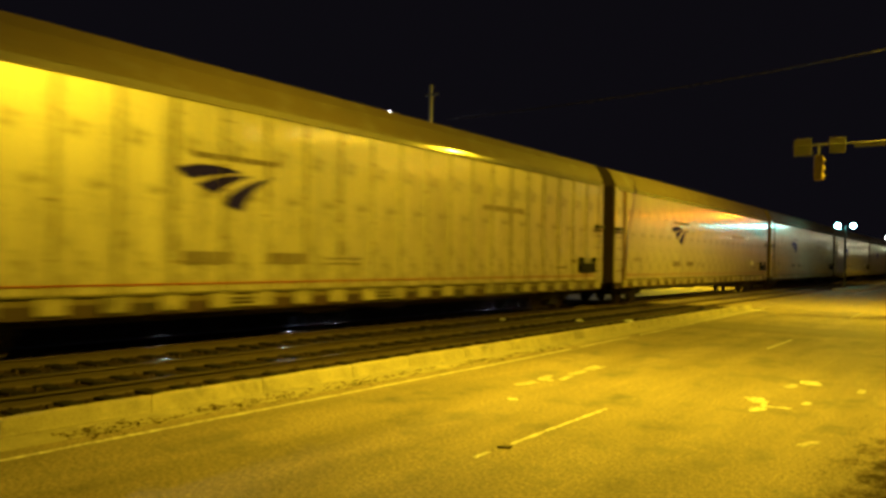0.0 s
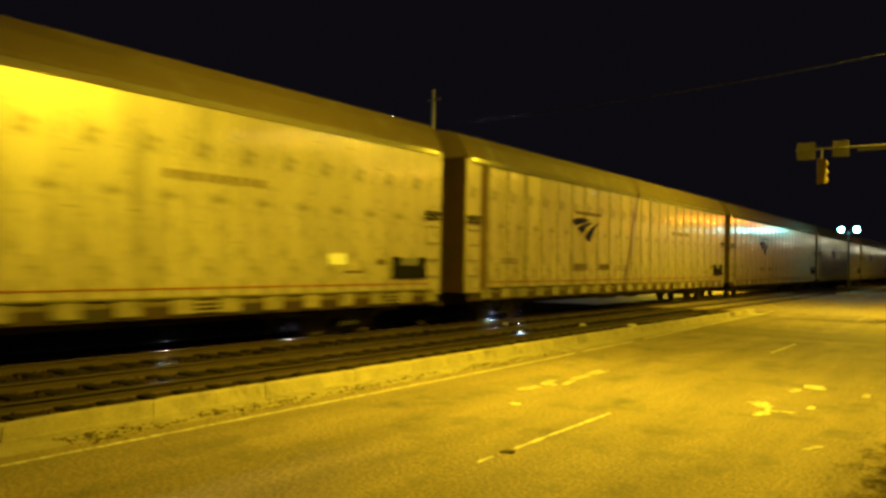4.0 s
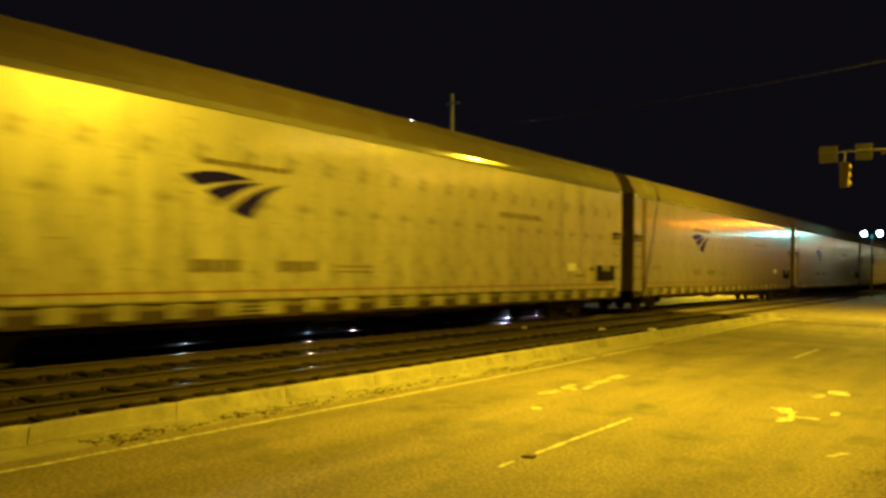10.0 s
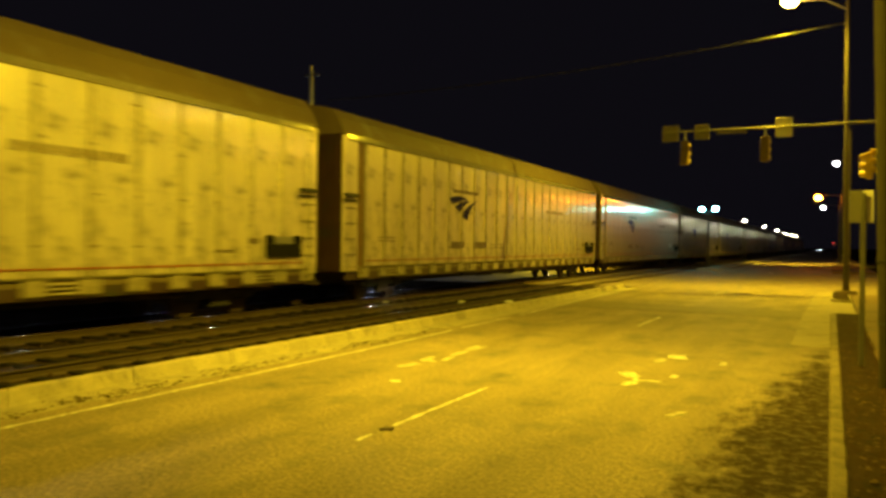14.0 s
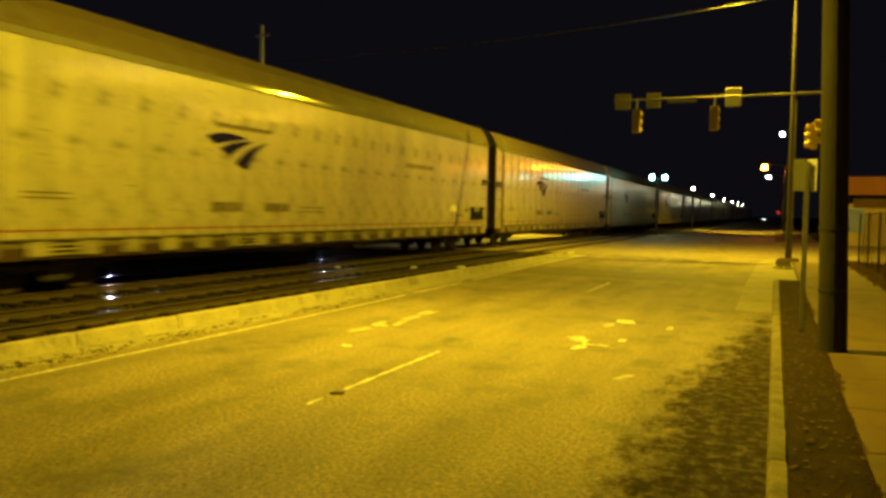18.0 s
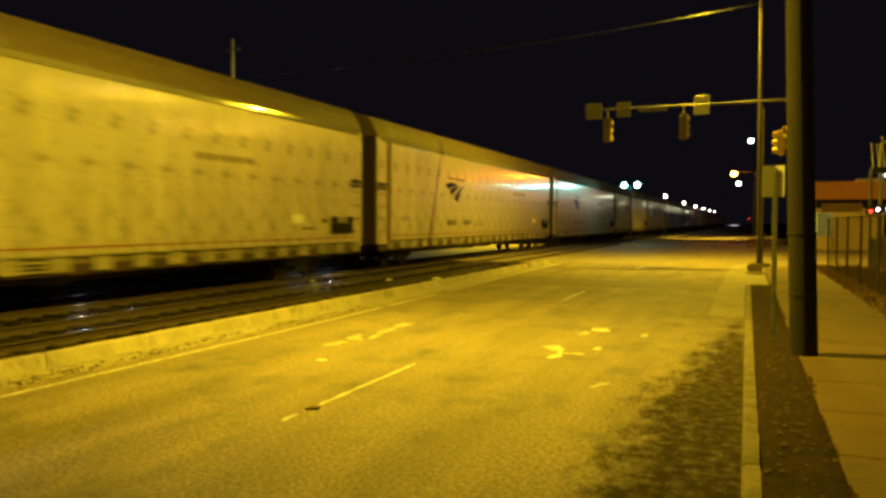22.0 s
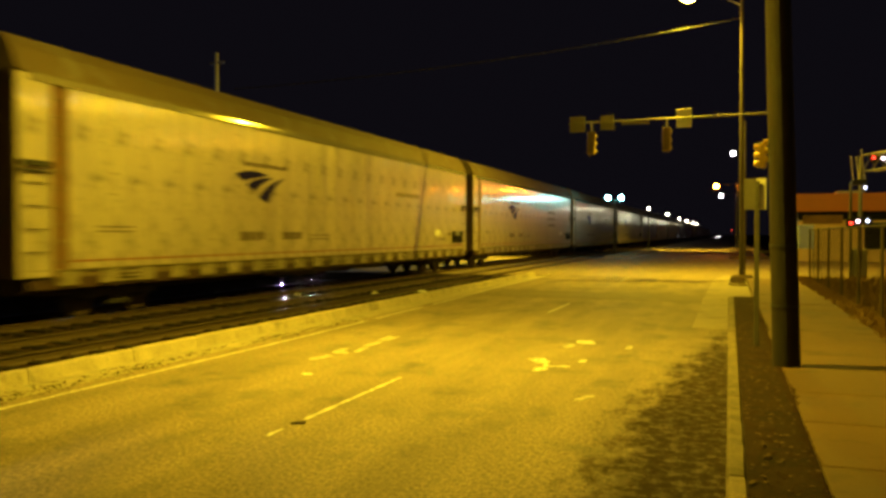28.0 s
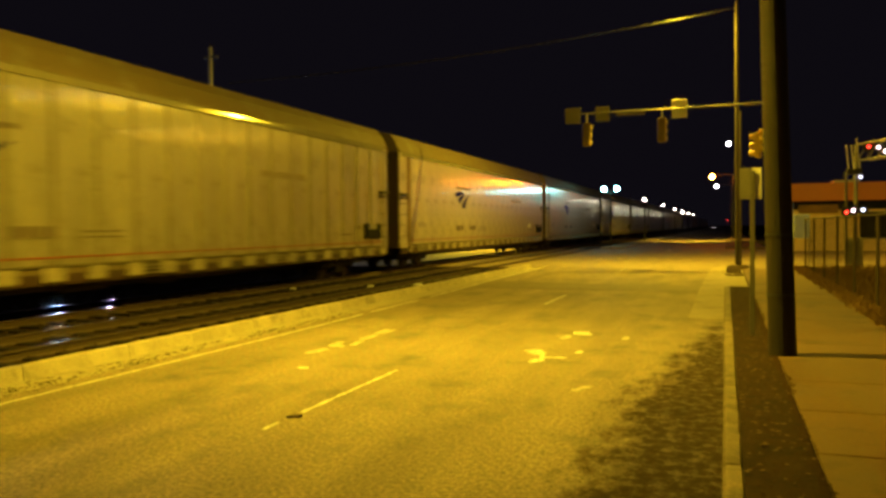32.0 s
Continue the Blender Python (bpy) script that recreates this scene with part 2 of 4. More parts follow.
RIB_PAINT = material("streaked_rib_paint", (0.40, 0.36, 0.272), 0.42, metal=0.5, vary=0.4, scale=3, bump=0.4, fine=9, dirt=(0.2, 0.165, 0.11), dirt_amount=0.5, dirt_scale=2.0, coat=0.8, coat_rough=0.13, object_tint=True, random_tint=0.08)
SILL_PAINT = material("grimy_sill_paint", (0.23, 0.195, 0.135), 0.6, vary=0.35, scale=4, dirt=(0.06, 0.045, 0.03), dirt_amount=0.45, dirt_scale=3, random_tint=0.2)
SOOT = material("sooty_black_box", (0.008, 0.007, 0.006), 0.85, vary=0.3, scale=4, gloss=0.1)
CAR_END = material("dark_red_brown_end_door", (0.034, 0.014, 0.008), 0.6, vary=0.3, scale=2, dirt=(0.015, 0.02, 0.015), dirt_amount=0.4)
RECESS = material("brown_ladder_recess", (0.15, 0.075, 0.035), 0.6, vary=0.3, scale=3, dirt=(0.05, 0.03, 0.02), dirt_amount=0.4)
LOGO_BLUE = material("dark_blue_decal", (0.007, 0.004, 0.14), 0.7, vary=0.15, scale=5, bump=0.0, gloss=0.08)
LOGO_GREY = material("faded_grey_decal", (0.115, 0.085, 0.075), 0.5, vary=0.3, scale=7, bump=0.0)
RUB_GREY = material("faint_rub_grime", (0.33, 0.275, 0.185), 0.5, vary=0.35, scale=7, bump=0.0)
TITLE_GREY = material("faded_title_decal", (0.215, 0.17, 0.12), 0.5, vary=0.35, scale=7, bump=0.0)
STRIPE_RED = material("red_stripe", (0.24, 0.035, 0.02), 0.45, vary=0.2, scale=4, bump=0.0)
WOOD_POLE = material("weathered_pole_wood", (0.015, 0.0105, 0.0075), 0.85, vary=0.6, scale=5, bump=1.0, depth=0.02, stretch=(3, 3, 0.35), dirt=(0.03, 0.021, 0.014), dirt_amount=0.5, dirt_scale=2.5)
DARK_POLE = material("dark_grey_pole_wood", (0.045, 0.035, 0.024), 0.85, vary=0.5, scale=5, bump=0.8, stretch=(3, 3, 0.35))
GALVANISED = material("galvanised_steel", (0.24, 0.24, 0.235), 0.45, metal=0.7, vary=0.15, scale=8)
ARM_STEEL = material("weathered_arm_steel", (0.12, 0.115, 0.11), 0.5, metal=0.5, vary=0.2, scale=6)
PLATE_DULL = material("dull_sign_back", (0.14, 0.13, 0.12), 0.55, metal=0.3, vary=0.2, scale=5)
PLATE_PALE = material("pale_sign_back", (0.8, 0.78, 0.72), 0.5, metal=0.2, vary=0.15, scale=7)
SIGNAL_YELLOW = material("signal_yellow", (0.6, 0.43, 0.03), 0.5, vary=0.15, scale=6)
# signal yellow darkened in its colour, for heads left in shade
SIGNAL_SHADED = material("shaded_signal_yellow", (0.13, 0.09, 0.024), 0.7, vary=0.3, scale=6)
SIGN_BACK = material("sign_aluminium", (0.40, 0.40, 0.39), 0.45, metal=0.3, vary=0.12, scale=5)
CABLE = material("weathered_cable", (0.03, 0.028, 0.026), 0.35, vary=0.2)
FENCE_WIRE = material("dull_fence_wire", (0.05, 0.04, 0.028), 0.8, vary=0.3, scale=5, gloss=0.2)
RUST = material("rusty_fence_steel", (0.06, 0.045, 0.03), 0.8, vary=0.3, scale=5)
BLACK = material("black_plastic", (0.012, 0.012, 0.012), 0.5, vary=0.2)
LITTER = material("dead_leaves", (0.05, 0.028, 0.012), 0.9, vary=0.4, scale=20, gloss=0.08)
DRY_LEAF = material("pale_dry_leaves", (0.13, 0.085, 0.04), 0.85, vary=0.4, scale=20, gloss=0.1)
WEEDY = material("weedy_brown_soil", (0.085, 0.05, 0.022), 0.95, vary=0.8, scale=2.5, bump=1.0, fine=60, dirt=(0.03, 0.022, 0.012), dirt_amount=0.4, dirt_scale=3, gloss=0.05)
GRASS = material("dark_weeds", (0.20, 0.125, 0.055), 0.85, vary=0.4, scale=8, gloss=0.08)
WALL_TAN = material("tan_block_wall", (0.5, 0.39, 0.25), 0.85, vary=0.2, scale=1.2)
FASCIA = material("orange_brown_fascia", (0.33, 0.12, 0.035), 0.6, vary=0.2, scale=1.0)
GLASS_DARK = material("dark_window_glass", (0.01, 0.012, 0.015), 0.08, vary=0.1, bump=0.0)
BOARD_BLUE = material("pale_blue_board", (0.28, 0.36, 0.95), 0.5, vary=0.2, scale=3)
WHITE_PAINT = material("white_board", (0.7, 0.7, 0.68), 0.5, vary=0.1, scale=3)
GLOW_SODIUM = glowing("sodium_lamp_lens", (1.0, 0.6, 0.05), 220)
GLOW_WHITE = glowing("white_lamp_globe", (0.95, 0.97, 1.0), 30)
GLOW_ROW = glowing("white_row_globe", (1.0, 0.93, 0.62), 120)
GLOW_BRIGHT = glowing("bright_white_lamp_globe", (0.24, 0.95, 0.95), 105)
GLOW_PALE = glowing("small_pale_lamp", (0.75, 0.8, 1.0), 6)
GLOW_FORECOURT = glowing("forecourt_lamp_globe", (1.0, 0.55, 0.10), 150)
GLOW_WARM = glowing("warm_lamp_globe", (1.0, 0.20, 0.004), 1700)
GLOW_HOT = glowing("glaring_flasher_lens", (1.0, 0.72, 0.78), 9)
GLOW_RED = glowing("red_flasher_lens", (1.0, 0.03, 0.02), 7)


# ---- mesh helpers ----
def part(name, bm, mat, parent=None, label="", smooth=False):
    mesh = bpy.data.meshes.new(name)
    bm.normal_update()
    bm.to_mesh(mesh)
    bm.free()
    mesh.materials.append(mat)
    if smooth:
        mesh.shade_smooth()
    ob = new(name, mesh)
    if parent:
        ob.parent = parent
    if label:
        tagged(ob, label)
    return ob


def share(name, source, parent, m):
    ob = new(name, source.data)
    ob.parent = parent
    ob.matrix_basis = m
    return ob


def thing(name, label, category, place=(0, 0, 0), group="", kind=""):
    ob = new(name)
    ob.location = place
    return tagged(ob, label, category, group, kind)


def box(bm, x0, x1, y0, y1, z0, z1, bevel=0.0):
    made = bmesh.ops.create_cube(bm, size=1.0)
    for v in made["verts"]:
        v.co = Vector(((x0 + x1) / 2 + v.co.x * (x1 - x0), (y0 + y1) / 2 + v.co.y * (y1 - y0), (z0 + z1) / 2 + v.co.z * (z1 - z0)))
    if bevel:
        edges = list({e for v in made["verts"] for e in v.link_edges})
        bmesh.ops.bevel(bm, geom=edges, offset=bevel, segments=1, affect="EDGES")
    return bm


def boxed(*args, bevel=0.0):
    return box(bmesh.new(), *args, bevel=bevel)


def tube(bm, a, b, r0, r1=None, sides=12):
    """A round bar from a to b, tapered from r0 to r1."""
    a, b = Vector(a), Vector(b)
    r1 = r0 if r1 is None else r1
    turn = (b - a).to_track_quat("Z", "Y").to_matrix()
    rings = []
    for centre, r in ((a, r0), (b, r1)):
        rings.append([bm.verts.new(centre + turn @ Vector((r * math.cos(2 * math.pi * i / sides), r * math.sin(2 * math.pi * i / sides), 0))) for i in range(sides)])
    for i in range(sides):
        j = (i + 1) % sides
        bm.faces.new((rings[0][i], rings[0][j], rings[1][j], rings[1][i]))
    bm.faces.new(rings[0][::-1])
    bm.faces.new(rings[1])
    return bm


def pipe(bm, points, r, sides=10):
    """One bent round bar through the points."""
    points = [Vector(p) for p in points]
    rings, closed = [], (points[0] - points[-1]).length < 1e-6
    for i, p in enumerate(points):
        before = points[i - 1] if i else (points[-2] if closed else p)
        after = points[i + 1] if i + 1 < len(points) else (points[1] if closed else p)
        turn = (after - before).to_track_quat("Z", "Y").to_matrix()
        rings.append([bm.verts.new(p + turn @ Vector((r * math.cos(2 * math.pi * k / sides), r * math.sin(2 * math.pi * k / sides), 0))) for k in range(sides)])
    for a, b in zip(rings, rings[1:]):
        for k in range(sides):
            bm.faces.new((a[k], a[(k + 1) % sides], b[(k + 1) % sides], b[k]))
    bm.faces.new(rings[0][::-1])
    bm.faces.new(rings[-1])
    return bm


def extruded(bm, profile, y0, y1, axis="y"):
    """A closed profile of (x, z) drawn out along y."""
    ends = [[bm.verts.new((x, y, z)) for x, z in profile] for y in (y0, y1)]
    n = len(profile)
    for i in range(n):
        j = (i + 1) % n
        bm.faces.new((ends[0][i], ends[0][j], ends[1][j], ends[1][i]))
    bm.faces.new(ends[0][::-1])
    bm.faces.new(ends[1])
    bmesh.ops.recalc_face_normals(bm, faces=bm.faces[:])
    return bm


def slab(bm, outline, z0, z1):
    """An upright prism over an outline of (x, y)."""
    low = [bm.verts.new((x, y, z0)) for x, y in outline]
    high = [bm.verts.new((x, y, z1)) for x, y in outline]
    n = len(outline)
    for i in range(n):
        j = (i + 1) % n
        bm.faces.new((low[i], low[j], high[j], high[i]))
    bm.faces.new(low[::-1])
    bm.faces.new(high)
    bmesh.ops.recalc_face_normals(bm, faces=bm.faces[:])
    return bm


def ball(bm, centre, r, squash=1.0, segments=12):
    bmesh.ops.create_uvsphere(bm, u_segments=segments, v_segments=max(6, segments // 2 + 2), radius=r, matrix=Matrix.Translation(centre) @ Matrix.Diagonal((1, 1, squash, 1)))
    return bm


# ---- ground and road ----
def structure(name, bm, mat, label, category):
    return tagged(part(name, bm, mat), label, category, kind="structure")


ROAD_L, ROAD_R = -7.75, 0.0
INTER_0, INTER_1 = 36.6, 66.0

bm = bmesh.new()
bmesh.ops.create_grid(bm, x_segments=2, y_segments=2, size=2500)
for v in bm.verts:
    v.co.z = -0.16
structure("ground", bm, GROUND, "dark grassy ground that reaches the horizon", "ground")
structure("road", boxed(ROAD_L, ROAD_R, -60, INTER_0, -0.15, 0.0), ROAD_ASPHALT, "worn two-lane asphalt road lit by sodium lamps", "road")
structure("road_crossing", boxed(-70, 70, INTER_0, INTER_1, -0.15, 0.0), ASPHALT, "asphalt cross street that runs over the railway", "road")
structure("road_far", boxed(ROAD_L, ROAD_R, INTER_1, 600, -0.15, 0.0), ASPHALT, "asphalt road on the far side of the junction", "road")
structure("gutter_left", boxed(-8.307, ROAD_L, -60, 35.8, -0.15, 0.004), CONCRETE, "pale concrete gutter with dead leaves along the island kerb", "gutter")
structure("gutter_far", boxed(-9.8, ROAD_L, INTER_1 + 1, 600, -0.15, 0.12), CONCRETE, "concrete island beyond the junction beside the railway", "kerb")
structure("trackbed", boxed(-19.5, -8.545, -80, INTER_0, -0.15, -0.08), BALLAST, "brown ballast bed of the two railway tracks", "trackbed")
structure("trackbed_far", boxed(-19.5, -9.8, INTER_1, 700, -0.15, -0.08), BALLAST, "brown ballast bed beyond the crossing", "trackbed")
structure("verge", boxed(0.13, 0.66, -30, 24.2, -0.1, 0.135), SOIL, "strip of dark bare soil and dead leaves behind the kerb", "verge")
structure("road_far_verge", boxed(0.0, 3.0, INTER_1 + 1, 600, -0.15, 0.12), SIDEWALK, "pale pavement along the far road", "pavement")


# ---- tracks ----
def rail_profile(cx, top):
    z = top - 0.17
    return [(cx - 0.07, z), (cx + 0.07, z), (cx + 0.07, z + 0.015), (cx + 0.012, z + 0.035), (cx + 0.012, z + 0.125), (cx + 0.036, z + 0.135),
            (cx + 0.036, z + 0.155), (cx + 0.022, z + 0.17), (cx - 0.022, z + 0.17), (cx - 0.036, z + 0.155), (cx - 0.036, z + 0.135), (cx - 0.012, z + 0.125), (cx - 0.012, z + 0.035), (cx - 0.07, z + 0.015)]


def crown_mesh(cx, top, y0, y1):
    """The worn running surface of a rail: a shallow crown, 6 mm deep, with dull sides."""
    bm = bmesh.new()
    n, half, bend = 8, 0.03, 0.8
    across = [-half + 2 * half * i / n for i in range(n + 1)]
    rows = [[bm.verts.new((cx + x, y, top - x * x / (2 * bend))) for x in across] for y in (y0, y1)]
    for i in range(n):
        bm.faces.new((rows[0][i], rows[0][i + 1], rows[1][i + 1], rows[1][i])).smooth = True
    for s, row in ((-1, 0), (1, n)):
        low = [bm.verts.new((cx + s * half, y, top - 0.006)) for y in (y0, y1)]
        high = [bm.verts.new((cx + s * half, y, top - half * half / (2 * bend))) for y in (y0, y1)]
        bm.faces.new((low[0], low[1], high[1], high[0]))
    bm.normal_update()
    return bm


TRACKS = ((-10.85, "track nearest the road"), (-14.25, "track under the train"))
for centre, words in TRACKS:
    track = thing("railway_track", "railway " + words + " with worn steel rails on dark timber ties", "railway track", (centre, 0, 0), kind="structure")
    for side in (-0.75, 0.75):
        part("rail", extruded(bmesh.new(), rail_profile(side, 0.10), -80, 700), RAIL_RUST, track, "rusty steel rail")
        part("rail_head", crown_mesh(side, 0.101, -80, 700), RAIL_HEAD, track, "polished rail head")


# ---- the train ----
PITCH, LENGTH, HALF = 28.6, 27.3, 1.6
BAYS, BAY_0, BAY_STEP = 22, 1.25, 1.168
ROOF = [(1.6, 5.04), (1.58, 5.12), (1.40, 5.50), (1.20, 5.76), (0.85, 5.86), (0.45, 5.92), (0.0, 5.95)]


def roof_mesh(ribbed):
    bm = bmesh.new()
    half = [(x, z) for x, z in ROOF]
    outline = half + [(-x, z) for x, z in half[-2::-1]]
    steps, y = [], 0.0
    while y < LENGTH - 0.01:
        steps.append(y)
        y += 0.292
    steps.append(LENGTH)
    rings = []
    for i, y in enumerate(steps):
        lift = 0.006 if i % 4 in (0, 1) and 0 < i < len(steps) - 1 else 0.0
        rings.append([bm.verts.new((x * (1 + lift * 0.4), y, z + lift)) for x, z in outline])
    for a, b in zip(rings, rings[1:]):
        for i in range(len(outline) - 1):
            bm.faces.new((a[i], b[i], b[i + 1], a[i + 1]))
    bm.faces.new(rings[0])
    bm.faces.new(rings[-1][::-1])
    bmesh.ops.recalc_face_normals(bm, faces=bm.faces[:])
    return bm


def bent(a, c, b, s):
    """A point on the curve from a to b that bends towards c."""
    return [(1 - s) ** 2 * p + 2 * s * (1 - s) * q + s * s * r for p, q, r in zip(a, c, b)]


def emblem_blade(end_a, bend_a, end_b, bend_b, tip):
    """One bent blade of the emblem, a thin raised decal: two curved edges that meet in a tip."""
    bm = bmesh.new()
    n = 12
    edges = [[Vector((HALF + 0.012, *bent(e, c, tip, i / n))) for i in range(n)] for e, c in ((end_a, bend_a), (end_b, bend_b))]
    point = Vector((HALF + 0.012, *tip))
    back = Vector((0.011, 0, 0))
    front = [[bm.verts.new(p) for p in (*row, point)] for row in edges]
    behind = [[bm.verts.new(p - back) for p in (*row, point)] for row in edges]
    for i in range(n):
        bm.faces.new((front[0][i], front[0][i + 1], front[1][i + 1], front[1][i]))
        bm.faces.new((front[0][i], behind[0][i], behind[0][i + 1], front[0][i + 1]))
        bm.faces.new((front[1][i], front[1][i + 1], behind[1][i + 1], behind[1][i]))
    bm.faces.new((front[0][0], front[1][0], behind[1][0], behind[0][0]))
    bmesh.ops.remove_doubles(bm, verts=bm.verts[:], dist=0.001)
    bmesh.ops.recalc_face_normals(bm, faces=bm.faces[:])
    return bm


EMBLEM = (((7.08, 3.55), (7.75, 3.80), (7.40, 3.37), (8.00, 3.50), (8.72, 3.60)), ((7.58, 3.28), (8.02, 3.52), (8.0, 3.11), (8.42, 3.40), (9.0, 3.56)),
          ((8.20, 2.94), (8.62, 3.42), (8.70, 2.80), (8.98, 3.40), (9.72, 3.60)))


def letter_bars(car, y0, y1, z0, z1, count, mat, wide=0.78):
    """A row of plain bars that stand for lettering too blurred to read."""
    step = (y1 - y0) / count
    for i in range(count):
        y = y0 + step * (i + 0.5)
        w = step * wide * (0.82 + 0.3 * ((i * 7 + count) % 3) / 3) / 2
        part("lettering_bar", boxed(HALF - 0.01, HALF + 0.015, y - w, y + w, z0 + 0.02 * ((i * 5) % 2), z1), mat, car)


def wheel_mesh():
    bm = bmesh.new()
    for x in (-0.75, 0.75):
        tube(bm, (x - 0.065, 0, 0), (x + 0.065, 0, 0), 0.42, 0.42, 24)
        s = 1 if x > 0 else -1
        tube(bm, (x - s * 0.075, 0, 0), (x - s * 0.045, 0, 0), 0.455, 0.455, 24)
    tube(bm, (-0.95, 0, 0), (0.95, 0, 0), 0.09, 0.09, 10)
    return bm


def bogie(parent, y):
    frame_bm = bmesh.new()
    for s in (-1, 1):
        box(frame_bm, s * 0.93, s * 1.07, -1.25, 1.25, 0.42, 0.62, 0.03)
        box(frame_bm, s * 0.90, s * 1.10, -0.32, 0.32, 0.22, 0.68, 0.03)
        for yy in (-0.88, 0.88):
            box(frame_bm, s * 0.90, s * 1.12, yy - 0.17, yy + 0.17, 0.38, 0.70, 0.04)
    box(frame_bm, -1.05, 1.05, -0.22, 0.22, 0.55, 0.80, 0.02)
    b = part("bogie", frame_bm, CAR_DARK, parent, "sooty four-wheel bogie")
    b.location = (0, y, 0.10)
    for yy in (-0.88, 0.88):
        w = part("wheelset", wheel_mesh(), RAIL_RUST, b)
        w.location = (0, yy, 0.44)
    return b


def rungs(bm, x, y0, y1, zs):
    for z in zs:
        tube(bm, (x, y0, z), (x, y1, z), 0.014, 0.014, 6)
    for y in (y0, y1):
        tube(bm, (x, y, zs[0] - 0.1), (x, y, zs[-1] + 0.1), 0.012, 0.012, 6)
    return bm


def autorack(ribbed, lettered=False):
    words = "long off-white car carrier with ribbed sides and blue emblem" if ribbed else "long off-white car carrier with smooth sides and blue emblem"
    if lettered:
        words = "long off-white car carrier with three faded lines of lettering"
    car = thing("autorack_car", words, "rail car", (HALF * 0 - 14.25, 0, 0), "car carriers of the passing train")
    z0, z1 = 1.20, 5.0
    # shell behind the panels, closed underneath
    shell = bmesh.new()
    box(shell, -HALF, -HALF + 0.06, 0.9, LENGTH - 0.2, 1.0, 5.05)
    box(shell, -HALF + 0.07, HALF - 0.07, 0.3, LENGTH - 0.3, 1.02, 1.2)
    part("deck_and_far_wall", shell, CAR_ROOF, car, "deck and far side wall")
    part("inner_wall", boxed(HALF - 0.10, HALF - 0.055, 0.25, LENGTH - 0.25, 1.2, 5.03), CAR_PAINT, car)
    part("roof", roof_mesh(ribbed), CAR_ROOF, car, "weathered galvanised arched roof")
    board = extruded(bmesh.new(), [(HALF - 0.05, 4.87), (HALF + 0.014, 4.87)] + [(HALF + 0.016 - 0.163 * (z - 4.955) - 0.3 * (z - 4.955) ** 2, z) for z in (4.88, 4.905, 4.93, 4.955, 4.98, 5.005, 5.035)] + [(HALF - 0.05, 5.045)], 0.25, LENGTH - 0.25)
    board.normal_update()
    for f in board.faces:
        f.smooth = f.normal.x > 0.9
    for e in board.edges:
        e.smooth = all(f.smooth for f in e.link_faces)
    part("eave_rail", board, CAR_TRIM, car, "bright sloping eave board")
    # side panels, one a bay
    if ribbed:
        panel = boxed(HALF - 0.05, HALF - 0.012, 0.06, BAY_STEP - 0.06, z0, z1, bevel=0.006)
    else:
        panel = boxed(HALF - 0.05, HALF, 0.002, BAY_STEP - 0.002, z0, z1, bevel=0.002)
    first = part("side_panel", panel, CAR_PAINT, car)
    first.location = (0, BAY_0, 0)
    for i in range(1, BAYS):
        share("side_panel", first, car, pose(0, BAY_0 + i * BAY_STEP, 0, 0, 0, random.uniform(-0.35, 0.35) if ribbed else random.uniform(-0.16, 0.16)))
    if ribbed:
        rib = part("rib", boxed(HALF - 0.055, HALF + 0.012, -0.065, 0.065, z0, z1, bevel=0.015), RIB_PAINT, car)
        rib.location = (0, BAY_0, 0)
        for i in range(1, BAYS + 1):
            share("rib", rib, car, pose(0, BAY_0 + i * BAY_STEP, 0))
    marks = bmesh.new()
    proud = HALF + 0.018 if ribbed else HALF + 0.006
    for i in range(BAYS + 1):
        for z in (1.75, 2.25, 2.75, 3.2, 3.7, 4.2, 4.6):
            if random.random() < (0.5 if ribbed else 0.16):
                y, w = BAY_0 + i * BAY_STEP + random.uniform(-0.1, 0.1), random.uniform(0.04, 0.13)
                box(marks, HALF - 0.01, proud, y - w, y + w, z, z + random.uniform(0.025, 0.05))
    tagged(part("rub_mark", marks, TITLE_GREY if ribbed else RUB_GREY, car, "rub marks in rows down the side"), kind="stuff")
    # end bays with ladder recess
    for y0, y1, s in ((0.0, 0.80, 1), (LENGTH - 0.32, LENGTH, -1)):
        part("end_panel", boxed(HALF - 0.06, HALF, y0, y1, 1.05, 5.0, bevel=0.01), CAR_PAINT, car)
    part("recess", boxed(HALF - 0.056, HALF - 0.045, 0.80, 1.27, 1.05, 5.0), RECESS, car, "brown recessed ladder strip")
    part("ladder", rungs(bmesh.new(), HALF - 0.02, 0.88, 1.18, [1.0 + 0.36 * i for i in range(11)]), CAR_ROOF, car, "steel ladder")
    for y in (0.05, LENGTH - 0.75):
        part("platform", boxed(HALF - 0.01, HALF + 0.12, y, y + 0.66, 3.22, 3.33, bevel=0.01), CAR_DARK, car, "black end platform")
        part("platform_step", boxed(HALF - 0.01, HALF + 0.09, y, y + 0.60, 3.10, 3.15, bevel=0.008), CAR_DARK, car)
        for z in (1.55, 2.0, 2.45, 2.9):
            part("grab_iron", pipe(bmesh.new(), [(HALF - 0.01, y + 0.08, z), (HALF + 0.06, y + 0.1, z), (HALF + 0.06, y + 0.54, z), (HALF - 0.01, y + 0.56, z)], 0.013, 6), CAR_DARK, car)
    # folding end doors, dark and ribbed
    for y in (0.02, LENGTH - 0.10):
        part("end_door", boxed(-HALF + 0.06, HALF - 0.07, y, y + 0.08, 1.05, 5.02), CAR_END, car, "dark red-brown folding end door")
        posts = bmesh.new()
        for i in range(7):
            x = -1.35 + 0.45 * i
            box(posts, x - 0.04, x + 0.04, y - 0.02, y + 0.10, 1.05, 5.02)
        part("door_ribs", posts, CAR_END, car)
